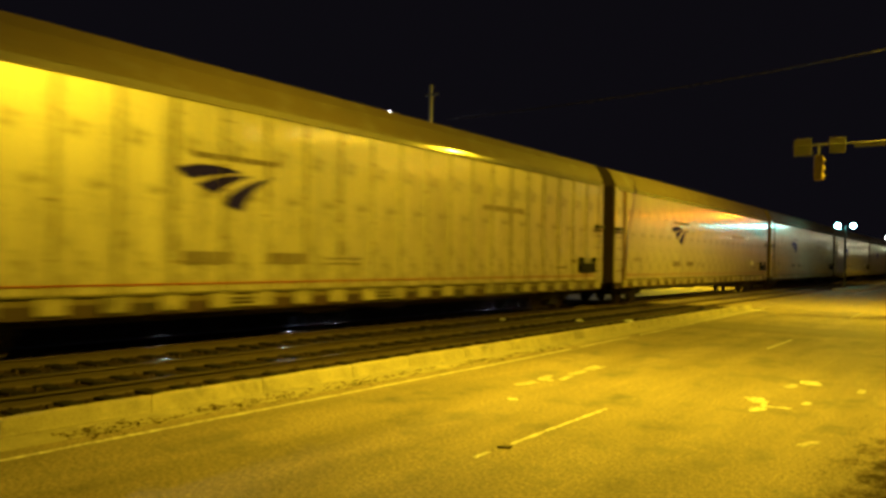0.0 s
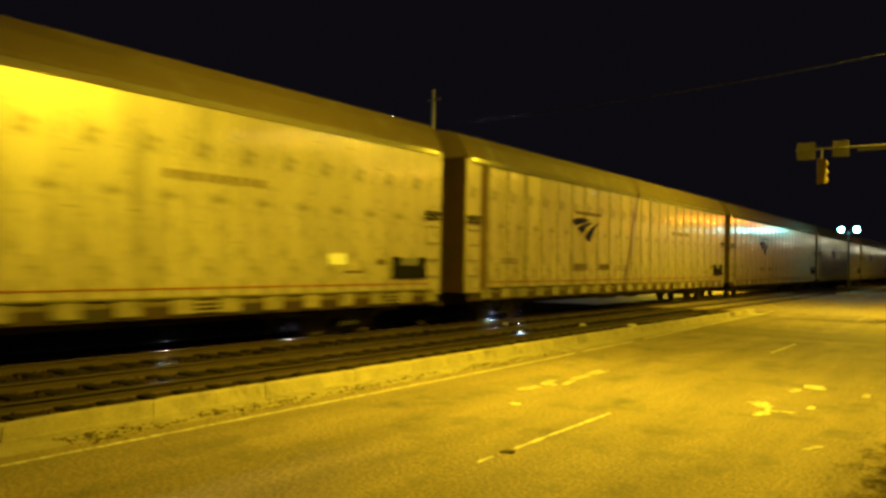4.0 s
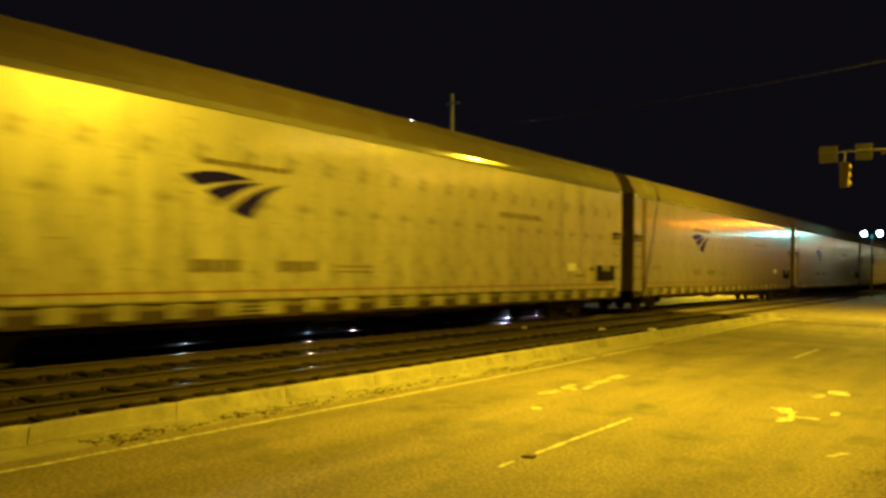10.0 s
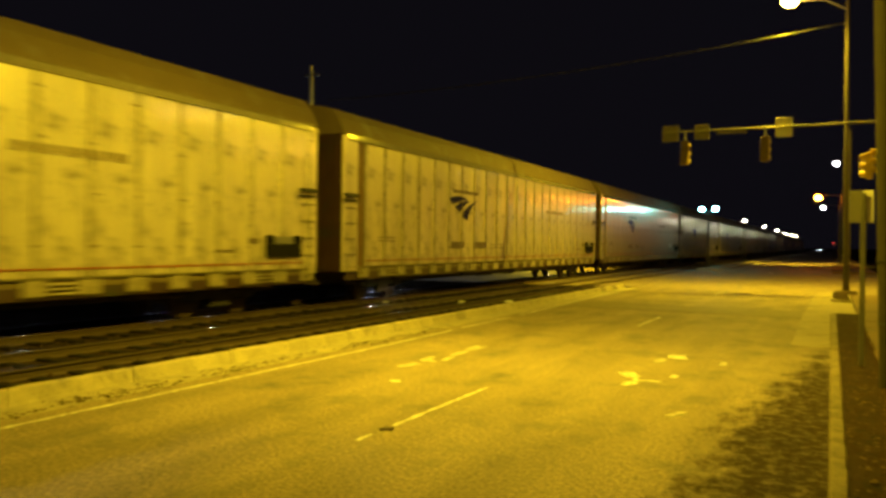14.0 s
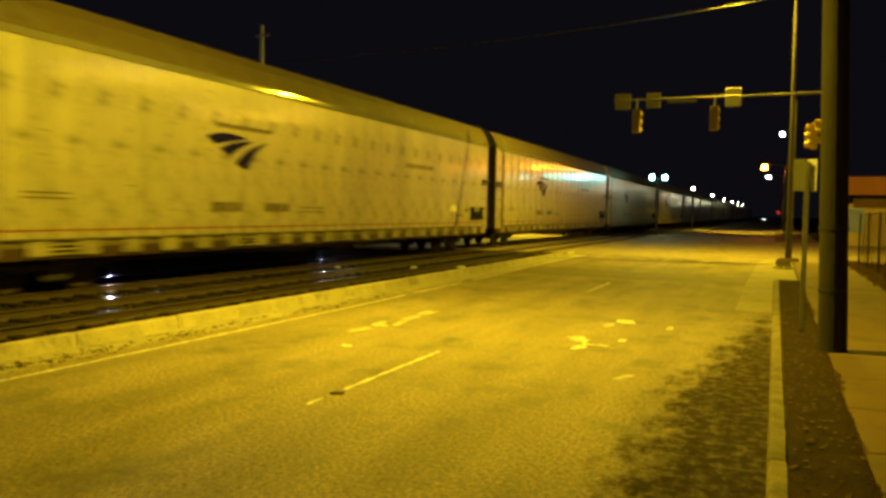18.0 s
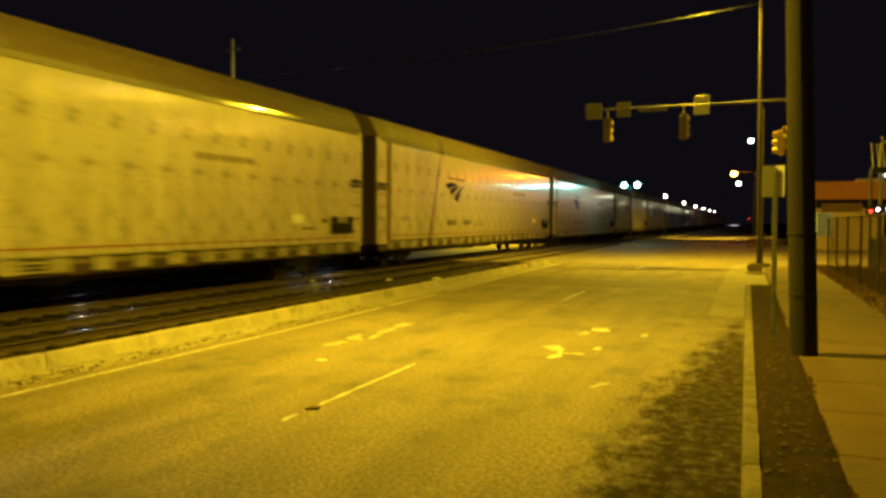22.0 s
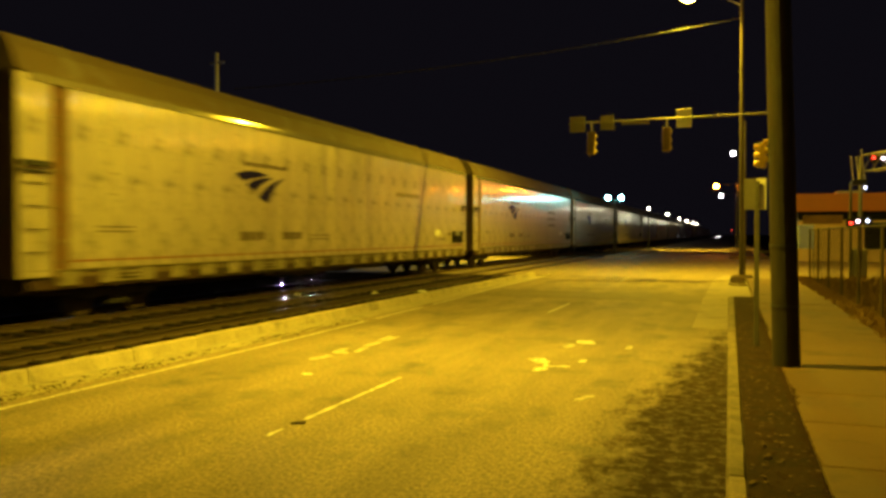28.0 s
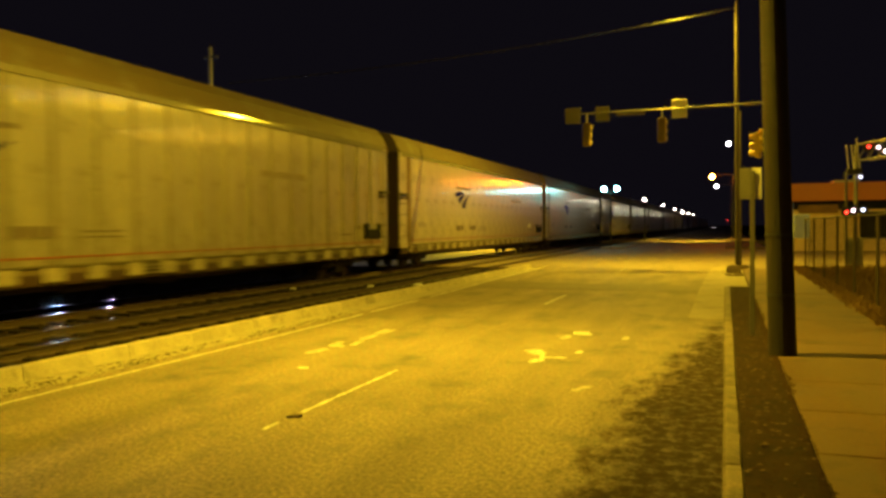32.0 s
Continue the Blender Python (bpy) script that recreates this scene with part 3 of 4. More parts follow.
    # side sill with open brackets
    part("side_sill", boxed(HALF - 0.16, HALF - 0.08, 0.3, LENGTH - 0.3, 0.80, 1.2), CAR_END, car, "dark side sill")
    part("sill_flange", boxed(HALF - 0.10, HALF + 0.005, 0.3, LENGTH - 0.3, 1.172, 1.192), SILL_PAINT, car)
    bracket = part("sill_bracket", boxed(HALF - 0.12, HALF - 0.03, -0.26, 0.26, 0.86, 1.16, bevel=0.004), SILL_PAINT, car)
    bracket.location = (0, BAY_0, 0)
    for i in range(1, BAYS + 1):
        share("sill_bracket", bracket, car, pose(0, BAY_0 + i * BAY_STEP, 0))
    for i in (1, 6, 10, 15, 20):
        y = BAY_0 + (i + 0.5) * BAY_STEP
        for z in (0.88, 0.97, 1.06):
            part("step_rung", boxed(HALF - 0.08, HALF - 0.02, y - 0.30, y + 0.30, z, z + 0.035), RIB_PAINT, car)
    part("lower_beam", boxed(HALF - 0.42, HALF - 0.32, 9.0, 17.5, 0.66, 0.79, bevel=0.01), UNDERFRAME, car, "rusty lower side beam")
    part("air_pipe", tube(bmesh.new(), (HALF - 0.55, 1.0, 0.66), (HALF - 0.55, LENGTH - 1.0, 0.66), 0.028, 0.028, 8), UNDERFRAME, car, "brake air pipe")
    part("centre_sill", boxed(-0.45, 0.45, 0.4, LENGTH - 0.4, 0.63, 1.02), UNDERFRAME, car, "sooty centre sill")
    part("brake_reservoir", tube(bmesh.new(), (0.95, 11.2, 0.75), (0.95, 12.6, 0.75), 0.19, 0.19, 14), UNDERFRAME, car, "round air brake reservoir")
    part("brake_valve", boxed(0.8, 1.2, 14.0, 14.8, 0.58, 0.95, bevel=0.03), UNDERFRAME, car, "air brake valve box")
    for y0, y1 in ((-0.65, 0.4), (LENGTH - 0.4, LENGTH + 0.65)):
        part("coupler", boxed(-0.14, 0.14, y0, y1, 0.72, 0.98, bevel=0.03), CAR_DARK, car)
    for y in (3.2, LENGTH - 3.2):
        bogie(car, y)
    # livery
    part("stripe", boxed(HALF - 0.01, HALF + 0.016, 1.25, LENGTH - 0.6, 1.34, 1.367), STRIPE_RED, car, "thin red stripe")
    emblem = part("emblem", emblem_blade(*EMBLEM[0]), LOGO_BLUE, car, "dark blue fan of three bent blades")
    for blade in EMBLEM[1:]:
        part("emblem_blade", emblem_blade(*blade), LOGO_BLUE, emblem)
    letter_bars(car, 7.45, 9.75, 3.80, 3.92, 10, LOGO_GREY, 0.86)
    letter_bars(car, 7.25, 8.5, 1.72, 1.98, 4, LOGO_GREY, 0.84)
    letter_bars(car, 9.45, 10.65, 1.74, 1.98, 4, LOGO_GREY, 0.84)
    for y0, y1, zb, zt in ((11.3, 12.5, 1.74, 1.77), (11.3, 12.5, 1.86, 1.89), (2.0, 3.1, 1.95, 1.98), (2.0, 3.1, 2.05, 2.08)):
        part("marking_bar", boxed(HALF - 0.01, HALF + 0.015, y0, y1, zb, zt), LOGO_GREY, car)
    letter_bars(car, 18.2, 20.8, 3.42, 3.60, 9, TITLE_GREY)
    kit = part("equipment_box", boxed(HALF - 0.02, HALF + 0.10, 25.15, 26.5, 1.50, 1.84, bevel=0.02), SOOT, car, "sooty black equipment box")
    for y in (25.15, 26.27):
        part("box_side", boxed(HALF - 0.02, HALF + 0.09, y, y + 0.23, 1.842, 2.06, bevel=0.01), SOOT, kit)
    part("box_face", boxed(HALF - 0.01, HALF + 0.03, 25.39, 26.26, 1.844, 2.03), GALVANISED, kit, "paler face of the box")
    if not ribbed:
        part("placard", boxed(HALF - 0.01, HALF + 0.018, 22.75, 23.35, 1.84, 2.10), WHITE_PAINT, car, "clean pale placard")
    part("marking_bar", boxed(HALF - 0.01, HALF + 0.015, 23.3, 24.0, 1.64, 1.70), LOGO_GREY, car)
    part("marking_bar", boxed(HALF - 0.01, HALF + 0.015, 24.5, 24.85, 1.84, 1.98), LOGO_GREY, car)
    if lettered:
        letter_bars(car, 18.05, 21.0, 2.96, 3.13, 11, TITLE_GREY)
        letter_bars(car, 18.4, 20.85, 2.48, 2.66, 9, TITLE_GREY)
    return car


ribbed_car, smooth_car, lettered_car = autorack(True), autorack(False), autorack(False, True)
TRAIN = []
# how clean the paint of each car is
GRIME = [0.65, 0.62, 0.92, 0.98, 1.06, 1.04, 1.08, 1.06, 1.14, 1.0, 0.9, 0.66] + [1.0, 1.0, 0.9, 0.95] * 3
KINDS = "rrsswsssrrsssrrsrsrsrsrs"


def gap_place(t):
    """Where the coupling at the middle of the count stands along the track."""
    return 2.52 + 11.2067 * t + 0.0117 * t * t - 0.8 * max(0.0, 1 - t / 6) ** 2


for i, k in enumerate(range(-14, 10)):
    src = {"r": ribbed_car, "s": smooth_car, "w": lettered_car}[KINDS[i]]
    used = src in [c for c, _ in TRAIN]
    at = pose(-14.25, gap_place(0) + 0.65 + PITCH * k, 0)
    if used:
        car = copy_thing(src, at)
    else:
        car = src
        car.matrix_basis = at
    for piece in car.children_recursive:
        piece.color = (GRIME[i], GRIME[i], GRIME[i] * 0.97, 1)
    TRAIN.append((car, k))


def motions():
    walk(saloon, [(t, pose(-21.0, 197 - 16.3 * (t - 6), 0.02, 0, 0, 180)) for t in (0, 8, 16, 24, 32)])
    for car, k in TRAIN:
        walk(car, [(t, pose(-14.25, gap_place(t) + 0.65 + PITCH * k, 0)) for t in (0, 2, 4, 6, 10, 14, 18, 22, 26, 29, 32)])


# ---- poles, signals and lamps ----
def street_lamp_head(parent, tip, back):
    """A cobra-head lamp at the end of an arm."""
    tip, back = Vector(tip), Vector(back)
    d = (tip - back).normalized()
    side = Vector((-d.y, d.x, 0))
    bm = bmesh.new()
    rings = []
    for s, w, h in ((0.0, 0.06, 0.05), (0.25, 0.14, 0.09), (0.6, 0.19, 0.12), (0.8, 0.13, 0.07)):
        c = back + d * s
        rings.append([bm.verts.new(c + side * (w * math.cos(a)) + Vector((0, 0, h * math.sin(a)))) for a in [i * math.pi / 6 for i in range(12)]])
    for a, b in zip(rings, rings[1:]):
        for i in range(12):
            bm.faces.new((a[i], a[(i + 1) % 12], b[(i + 1) % 12], b[i]))
    bm.faces.new(rings[0])
    bm.faces.new(rings[-1])
    bmesh.ops.recalc_face_normals(bm, faces=bm.faces[:])
    part("lamp_head", bm, GALVANISED, parent, "grey cobra-head lamp", smooth=True)
    # lens made larger than the lamp, its shape standing in for glare
    lens = ball(bmesh.new(), back + d * 0.5 - Vector((0, 0, 0.06)), 0.34, 0.7)
    part("lens", lens, GLOW_SODIUM, parent, "glowing sodium lens, oversized to show its glare", smooth=True)


# wooden pole beside the pavement, leaning a little, with a lamp over the road
pole = thing("utility_pole", "weathered dark wooden utility pole leaning beside the pavement", "utility pole", (0, 0, 0))
pole_bm = bmesh.new()
tube(pole_bm, (0.735, 11.55, 0.0), (0.46, 11.55, 9.6), 0.178, 0.14, 20)
part("shaft", pole_bm, WOOD_POLE, pole, "round weathered timber shaft")
for z, r in ((0.95, 0.182), (1.75, 0.181)):
    x = 0.735 - 0.0287 * z
    part("band", tube(bmesh.new(), (x, 11.55, z - 0.02), (x, 11.55, z + 0.02), r, r, 20), BLACK, pole, "black strap round the pole")
part("lamp_arm", pipe(bmesh.new(), [(0.52, 11.55, 7.2), (-1.8, 11.3, 7.65), (-4.1, 10.9, 7.83)], 0.035), GALVANISED, pole, "curved lamp arm")
street_lamp_head(pole, (-4.9, 10.78, 7.85), (-4.1, 10.9, 7.85))
# an unseen pole added behind the camera to carry the added lamp
pole = thing("utility_pole", "weathered wooden utility pole added unseen behind the camera with a lit sodium lamp", "utility pole")
part("shaft", tube(bmesh.new(), (0.74, -13.0, 0.0), (0.66, -13.0, 9.6), 0.178, 0.14, 20), WOOD_POLE, pole, "round weathered timber shaft")
part("lamp_arm", pipe(bmesh.new(), [(0.66, -13.0, 7.2), (-1.6, -13.0, 7.85), (-4.3, -13.0, 8.03)], 0.035), GALVANISED, pole, "curved lamp arm")
street_lamp_head(pole, (-5.1, -13.0, 8.05), (-4.3, -13.0, 8.05))

# tall pole at the corner with the second lamp
pole = thing("utility_pole", "tall grey wooden utility pole at the street corner", "utility pole")
part("shaft", tube(bmesh.new(), (0.52, 37.9, 0.0), (0.47, 37.9, 14.2), 0.095, 0.075, 16), DARK_POLE, pole, "round timber shaft")
part("conduit", tube(bmesh.new(), (0.655, 37.75, 0.0), (0.63, 37.75, 6.9), 0.04, 0.04, 8), DARK_POLE, pole, "dark conduit pipe")
part("lamp_arm", pipe(bmesh.new(), [(0.47, 37.9, 12.0), (-0.4, 38.1, 12.58), (-1.41, 38.3, 12.74)], 0.03), GALVANISED, pole, "lamp arm")
street_lamp_head(pole, (-2.17, 37.7, 12.71), (-1.41, 38.3, 12.74))
cable = thing("overhead_cable", "dark twisted overhead cable strung between the poles", "cable")
pts = [Vector((0.475, 37.9, 11.47)).lerp(Vector((-22.15, 32.5, 8.79)), s) + Vector((0, 0, -1.4 * 4 * s * (1 - s) * 0.25)) for s in [i / 14 for i in range(15)]]
for turn in (0.0, math.pi):
    twisted = []
    for i in range(241):
        f = i / 240 * 14
        k = min(int(f), 13)
        c = pts[k].lerp(pts[k + 1], f - k)
        twisted.append(c + Vector((0, 0.018 * math.cos(0.65 * i + turn), 0.018 * math.sin(0.65 * i + turn))))
    part("strand", pipe(bmesh.new(), twisted, 0.014, 6), CABLE, cable, "one of two twisted strands")

# far pole behind the train
pole = thing("utility_pole", "thin far utility pole behind the train", "utility pole")
part("shaft", tube(bmesh.new(), (-24.0, 33.7, 0.0), (-24.0, 33.7, 10.9), 0.15, 0.10, 12), SIGN_BACK, pole, "pale pole shaft")
part("crossarm", boxed(-24.35, -23.55, 33.63, 33.75, 10.35, 10.45), GALVANISED, pole, "short crossarm")


def globe_lamp(place, twin, mat, height, words, size=0.1):
    x, y = place
    lamp = thing("street_lamp", words, "street lamp", (x, y, 0), "far street lamps")
    part("post", tube(bmesh.new(), (0, 0, 0.0), (0, 0, height - 0.1), 0.08, 0.05, 10), BLACK, lamp, "slim lamp post")
    offsets = (-0.55, 0.55) if twin else (0.0,)
    if twin:
        part("crossarm", pipe(bmesh.new(), [(-0.55, 0, height - 0.25), (0, 0, height - 0.15), (0.55, 0, height - 0.25)], 0.03), BLACK, lamp, "twin lamp arm")
    for dx in offsets:
        part("globe", ball(bmesh.new(), (dx, 0, height), 0.19 if twin else size), mat, lamp, "bright glowing globe", smooth=True)
    return lamp


for i in range(7):
    globe_lamp((-9.0, 67.5 + 30.0 * i) if i else (-9.35, 70.1), i == 0, GLOW_ROW if i else GLOW_BRIGHT, 4.95 if i else 5.07, "twin-globe street lamp glowing white beside the railway" if i == 0 else "globe street lamp glowing white beside the railway")
globe_lamp((-23.5, 29.65), False, GLOW_WHITE, 8.74, "single white street lamp behind the train", 0.11)


def arm_lamp(base, tip, mat, words, size=0.22):
    lamp = thing("street_lamp", words, "street lamp", group="far street lamps")
    part("post", tube(bmesh.new(), (*base, 0.0), (*base, tip[2] + 0.2), 0.10, 0.07, 10), BLACK, lamp, "steel lamp post")
    part("arm", pipe(bmesh.new(), [(*base, tip[2] + 0.2), ((base[0] + tip[0]) / 2, tip[1], tip[2] + 0.28), (tip[0], tip[1], tip[2] + 0.18)], 0.04), BLACK, lamp, "lamp arm")
    part("globe", ball(bmesh.new(), tip, size), mat, lamp, "glowing lamp bowl", smooth=True)
    return lamp


arm_lamp((1.2, 72.0), (0.25, 72.0, 8.73), GLOW_WHITE, "tall white street lamp beyond the junction", 0.17)
shielded = arm_lamp((0.85, 97.0), (-1.4, 97.0, 7.42), GLOW_WARM, "tall warm street lamp over the far road")
arm_lamp((11.4, 48.9), (10.5, 48.9, 8.85), GLOW_FORECOURT, "tall warm street lamp over the shop forecourt")
arm_lamp((11.0, 38.0), (10.2, 38.0, 9.85), GLOW_WHITE, "tall street lamp over the side street")
# unseen pan and side plate, added to block light onto road and train
part("pan", tube(bmesh.new(), (-1.4, 97.0, 7.14), (-1.4, 97.0, 7.17), 0.55, 0.55, 20), BLACK, shielded, "black disc added to block downward light from the bowl")
part("shield", boxed(-1.7, -1.67, 96.2, 97.8, 7.0, 7.7), BLACK, shielded, "black plate added to keep bowl light off the train")
arm_lamp((0.9, 125.0), (-1.17, 125.0, 7.6), GLOW_WHITE, "tall white street lamp over the far road")


# white street lamps far beyond the railway, whose light comes through under the cars and glints on the rails
def back_lamp(bearing, away, height, watts):
    x, y = -away * math.sin(radians(bearing)), away * math.cos(radians(bearing))
    lamp = thing("street_lamp", "bluish white street lamp far beyond the railway", "street lamp", (x, y, 0), "lamps beyond the railway")
    part("post", tube(bmesh.new(), (0, 0, -0.16), (0, 0, height - 0.25), 0.08, 0.05, 10), BLACK, lamp, "dark steel post")
    part("hood", tube(bmesh.new(), (0, 0, height + 0.25), (0, 0, height + 0.35), 0.28, 0.1, 14), BLACK, lamp, "dark hood")
    part("globe", tube(bmesh.new(), (0, 0, height - 0.25), (0, 0, height + 0.25), 0.12, 0.12, 14), GLOW_PALE, lamp, "glowing bluish white lens", smooth=True)
    d = Vector((-x, -y, 0)).normalized() * 0.16
    disc_lamp("back_light", (x + d.x, y + d.y, height), (-9.0, y * 9.0 / -x, 0.1), watts, (0.72, 0.84, 1.0), 0.4, 60)


for bearing, away, height, watts in ((45.3, 120.0, 7.3, 480), (31.15, 130.0, 6.1, 480), (29.0, 130.0, 5.8, 130), (42.2, 120.0, 3.3, 300), (53.7, 120.0, 5.7, 480)):
    back_lamp(bearing, away, height, watts)


# traffic signals on a mast arm
def signal_head(parent, place, facing, body_paint=None):
    m = Matrix.Translation(place) @ Matrix.Rotation(radians(facing), 4, "Z")
    body = boxed(-0.17, 0.17, -0.12, 0.08, -0.52, 0.52, bevel=0.03)
    head = part("signal_head", body, body_paint or SIGNAL_YELLOW, parent, "yellow three-lamp signal head")
    head.matrix_basis = m
    for z in (-0.34, 0.0, 0.34):
        v = bmesh.new()
        sides = 12
        rings = [[v.verts.new((r * math.cos(a), y, z + r * math.sin(a))) for a in [math.pi * (i / (sides - 1)) * 1.5 - 0.25 * math.pi for i in range(sides)]] for r, y in ((0.145, 0.08), (0.145, 0.30), (0.135, 0.30), (0.135, 0.08))]
        for a, b in zip(rings, rings[1:]):
            for i in range(sides - 1):
                v.faces.new((a[i], a[i + 1], b[i + 1], b[i]))
        bmesh.ops.recalc_face_normals(v, faces=v.faces[:])
        part("visor", v, body_paint or SIGNAL_YELLOW, head)
        part("signal_lens", tube(bmesh.new(), (0, 0.075, z), (0, 0.095, z), 0.13, 0.13, 16), BLACK, head)
    return head


mast = thing("traffic_signal_mast", "galvanised mast arm with yellow traffic signals and sign plates", "traffic signal")
part("pole", tube(bmesh.new(), (2.15, 36.2, 0.0), (2.15, 36.2, 7.2), 0.16, 0.12, 14), GALVANISED, mast, "steel mast")
part("arm", tube(bmesh.new(), (2.15, 36.0, 6.95), (-6.85, 36.0, 6.9), 0.052, 0.026, 12), ARM_STEEL, mast, "tapered steel arm")
# these two heads get the darkened yellow as painted shade
signal_head(mast, (-5.83, 36.0, 5.97), -14, SIGNAL_SHADED)
signal_head(mast, (-2.58, 36.0, 6.02), -14, SIGNAL_SHADED)
for x in (-5.83, -2.58):
    part("hanger", boxed(x - 0.03, x + 0.03, 35.97, 36.03, 6.5, 6.91), GALVANISED, mast)
signal_head(mast, (1.28, 35.95, 5.2), 70)
signal_head(mast, (1.62, 35.8, 5.35), 100)
# first two plates darker in colour, standing in for weaker light than the third
for x0, x1, z0, z1, mat in ((-6.82, -6.13, 6.5, 7.2, PLATE_DULL), (-5.45, -4.85, 6.55, 7.2, PLATE_DULL), (-2.18, -1.55, 6.52, 7.32, SIGN_BACK)):
    part("sign_plate", boxed(x0, x1, 36.10, 36.12, z0, z1, bevel=0.004), mat, mast, "bare back of a road sign plate")
part("name_board", boxed(-4.5, -3.3, 35.86, 35.885, 6.72, 6.84), PLATE_DULL, mast, "narrow street name board")

# a sign post with a box of plates beside the verge
post = thing("sign_post", "grey steel sign post with two small plates on the verge", "sign post")
part("post", boxed(0.375, 0.450, 13.545, 13.572, 0.1, 2.74, bevel=0.006), ARM_STEEL, post, "dull galvanised channel post")
part("plate", boxed(0.22, 0.385, 13.575, 13.585, 2.29, 2.78, bevel=0.004), PLATE_DULL, post, "sign plate seen from behind")
part("plate", boxed(0.405, 0.545, 13.588, 13.598, 2.29, 2.78, bevel=0.004), PLATE_PALE, post, "paler sign plate seen from behind")
for z in (2.4, 2.66):
    part("bolt", tube(bmesh.new(), (0.415, 13.535, z), (0.415, 13.61, z), 0.012, 0.012, 8), GALVANISED, post)

# railway crossing signal at the corner
xing = thing("crossing_signal", "railway crossing signal mast with a truss arm and flashers lit", "crossing signal", (5.05, 36.6, 0))
part("mast", tube(bmesh.new(), (0, 0, 0), (0, 0, 5.1), 0.075, 0.075, 12), GALVANISED, xing, "aluminium mast")
# cantilever truss that reaches out beside the street
A0, A1 = Vector((0.25, -0.3, 4.45)), Vector((2.4, -5.2, 4.5))
for dz in (0.0, 0.65):
    for dx in (-0.22, 0.22):
        part("truss_chord", tube(bmesh.new(), A0 + Vector((dx, 0, dz)), A1 + Vector((dx, 0, dz)), 0.035, 0.035, 8), GALVANISED, xing)
for i in range(9):
    p = A0.lerp(A1, i / 8)
    part("truss_frame", pipe(bmesh.new(), [p + Vector(q) for q in ((-0.22, 0, 0), (-0.22, 0, 0.65), (0.22, 0, 0.65), (0.22, 0, 0), (-0.22, 0, 0))], 0.022, 6), GALVANISED, xing)
    if i < 8:
        q = A0.lerp(A1, (i + 1) / 8)
        part("truss_brace", tube(bmesh.new(), p + Vector((-0.22, 0, 0)), q + Vector((-0.22, 0, 0.65)), 0.02, 0.02, 6), GALVANISED, xing)

part("end_box", boxed(-0.38, 0.16, -0.5, -0.1, 3.9, 4.12, bevel=0.02), BLACK, xing, "dark box under the guard rods")
part("side_post", tube(bmesh.new(), (-0.36, -0.05, 0), (-0.36, -0.05, 4.0), 0.055, 0.055, 10), ARM_STEEL, xing, "second slim post")
for x0, x1, z0, z1 in ((-0.31, -0.40, 4.12, 5.05), (-0.12, -0.21, 4.12, 5.02), (0.10, -0.03, 4.12, 5.32)):
    rod = part("guard_rod", tube(bmesh.new(), (x0, -0.3, z0), (x1, -0.3, z1), 0.017, 0.017, 8), WHITE_PAINT, xing, "white guard rod")
    part("rod_cap", ball(bmesh.new(), (x1, -0.3, z1), 0.035), WHITE_PAINT, rod, smooth=True)


def flasher(place, glow, words):
    x, y, z = place
    plate = part("backplate", tube(bmesh.new(), (x, y - 0.06, z), (x, y - 0.03, z), 0.20, 0.20, 20), BLACK, xing, "round black backplate")
    part("flasher_lens", tube(bmesh.new(), (x, y - 0.11, z), (x, y - 0.06, z), 0.06, 0.055, 16), glow, plate, words)
    hood = bmesh.new()
    rim = [(0.12 * math.cos(a), 0.12 * math.sin(a)) for a in [math.pi * i / 10 for i in range(11)]]
    rows = [[hood.verts.new((x + u, yy, z + v)) for u, v in rim] for yy in (y - 0.06, y - 0.26)]
    for i in range(10):
        hood.faces.new((rows[0][i], rows[0][i + 1], rows[1][i + 1], rows[1][i]))
    bmesh.ops.solidify(hood, geom=hood.faces[:], thickness=0.006)
    part("hood", hood, BLACK, plate)


part("flasher_bar", tube(bmesh.new(), (-0.55, -0.02, 2.42), (0.4, -0.02, 2.42), 0.03, 0.03, 8), BLACK, xing, "black flasher crossarm")
flasher((-0.36, -0.08, 2.36), GLOW_RED, "lit red flasher lens")
flasher((-0.11, -0.1, 2.43), GLOW_HOT, "flasher lens glaring white")
flasher((0.25, -0.08, 2.45), GLOW_PALE, "flasher lens glinting bluish white")
part("indicator_lamp", ball(bmesh.new(), (0.16, -0.12, 3.8), 0.05), GLOW_PALE, xing, "small bluish white lamp", smooth=True)
flasher((0.34, -0.75, 4.95), GLOW_RED, "lit red flasher lens")
flasher((0.66, -0.9, 4.9), GLOW_HOT, "flasher lens glaring white")
flasher((0.88, -1.1, 4.71), GLOW_HOT, "flasher lens glaring white")
part("relay_box", boxed(-0.3, 0.3, 0.15, 0.6, 0.0, 1.3, bevel=0.02), GALVANISED, xing, "grey relay case")

# a car that drives past on the road beyond the tracks
structure("back_street", boxed(-25.5, -19.5, -80, 600, -0.15, 0.02), BACK_ASPHALT, "narrow asphalt street beyond the railway", "road")
saloon = thing("car", "dark saloon car with white headlights on beyond the tracks", "car", (-21.0, 300, 0.02))
body = [(-2.2, 0.35), (2.15, 0.32), (2.25, 0.62), (1.9, 0.82), (0.95, 0.92), (0.35, 1.38), (-0.95, 1.42), (-1.7, 0.98), (-2.25, 0.92), (-2.3, 0.5)]
shell = bmesh.new()
sides = [[shell.verts.new((x * (0.86 if z > 1.1 else 1.0), y, z)) for y, z in body] for x in (-0.86, 0.86)]
for i in range(len(body)):
    j = (i + 1) % len(body)
    shell.faces.new((sides[0][i], sides[0][j], sides[1][j], sides[1][i]))
shell.faces.new(sides[0])
shell.faces.new(sides[1])
bmesh.ops.recalc_face_normals(shell, faces=shell.faces[:])
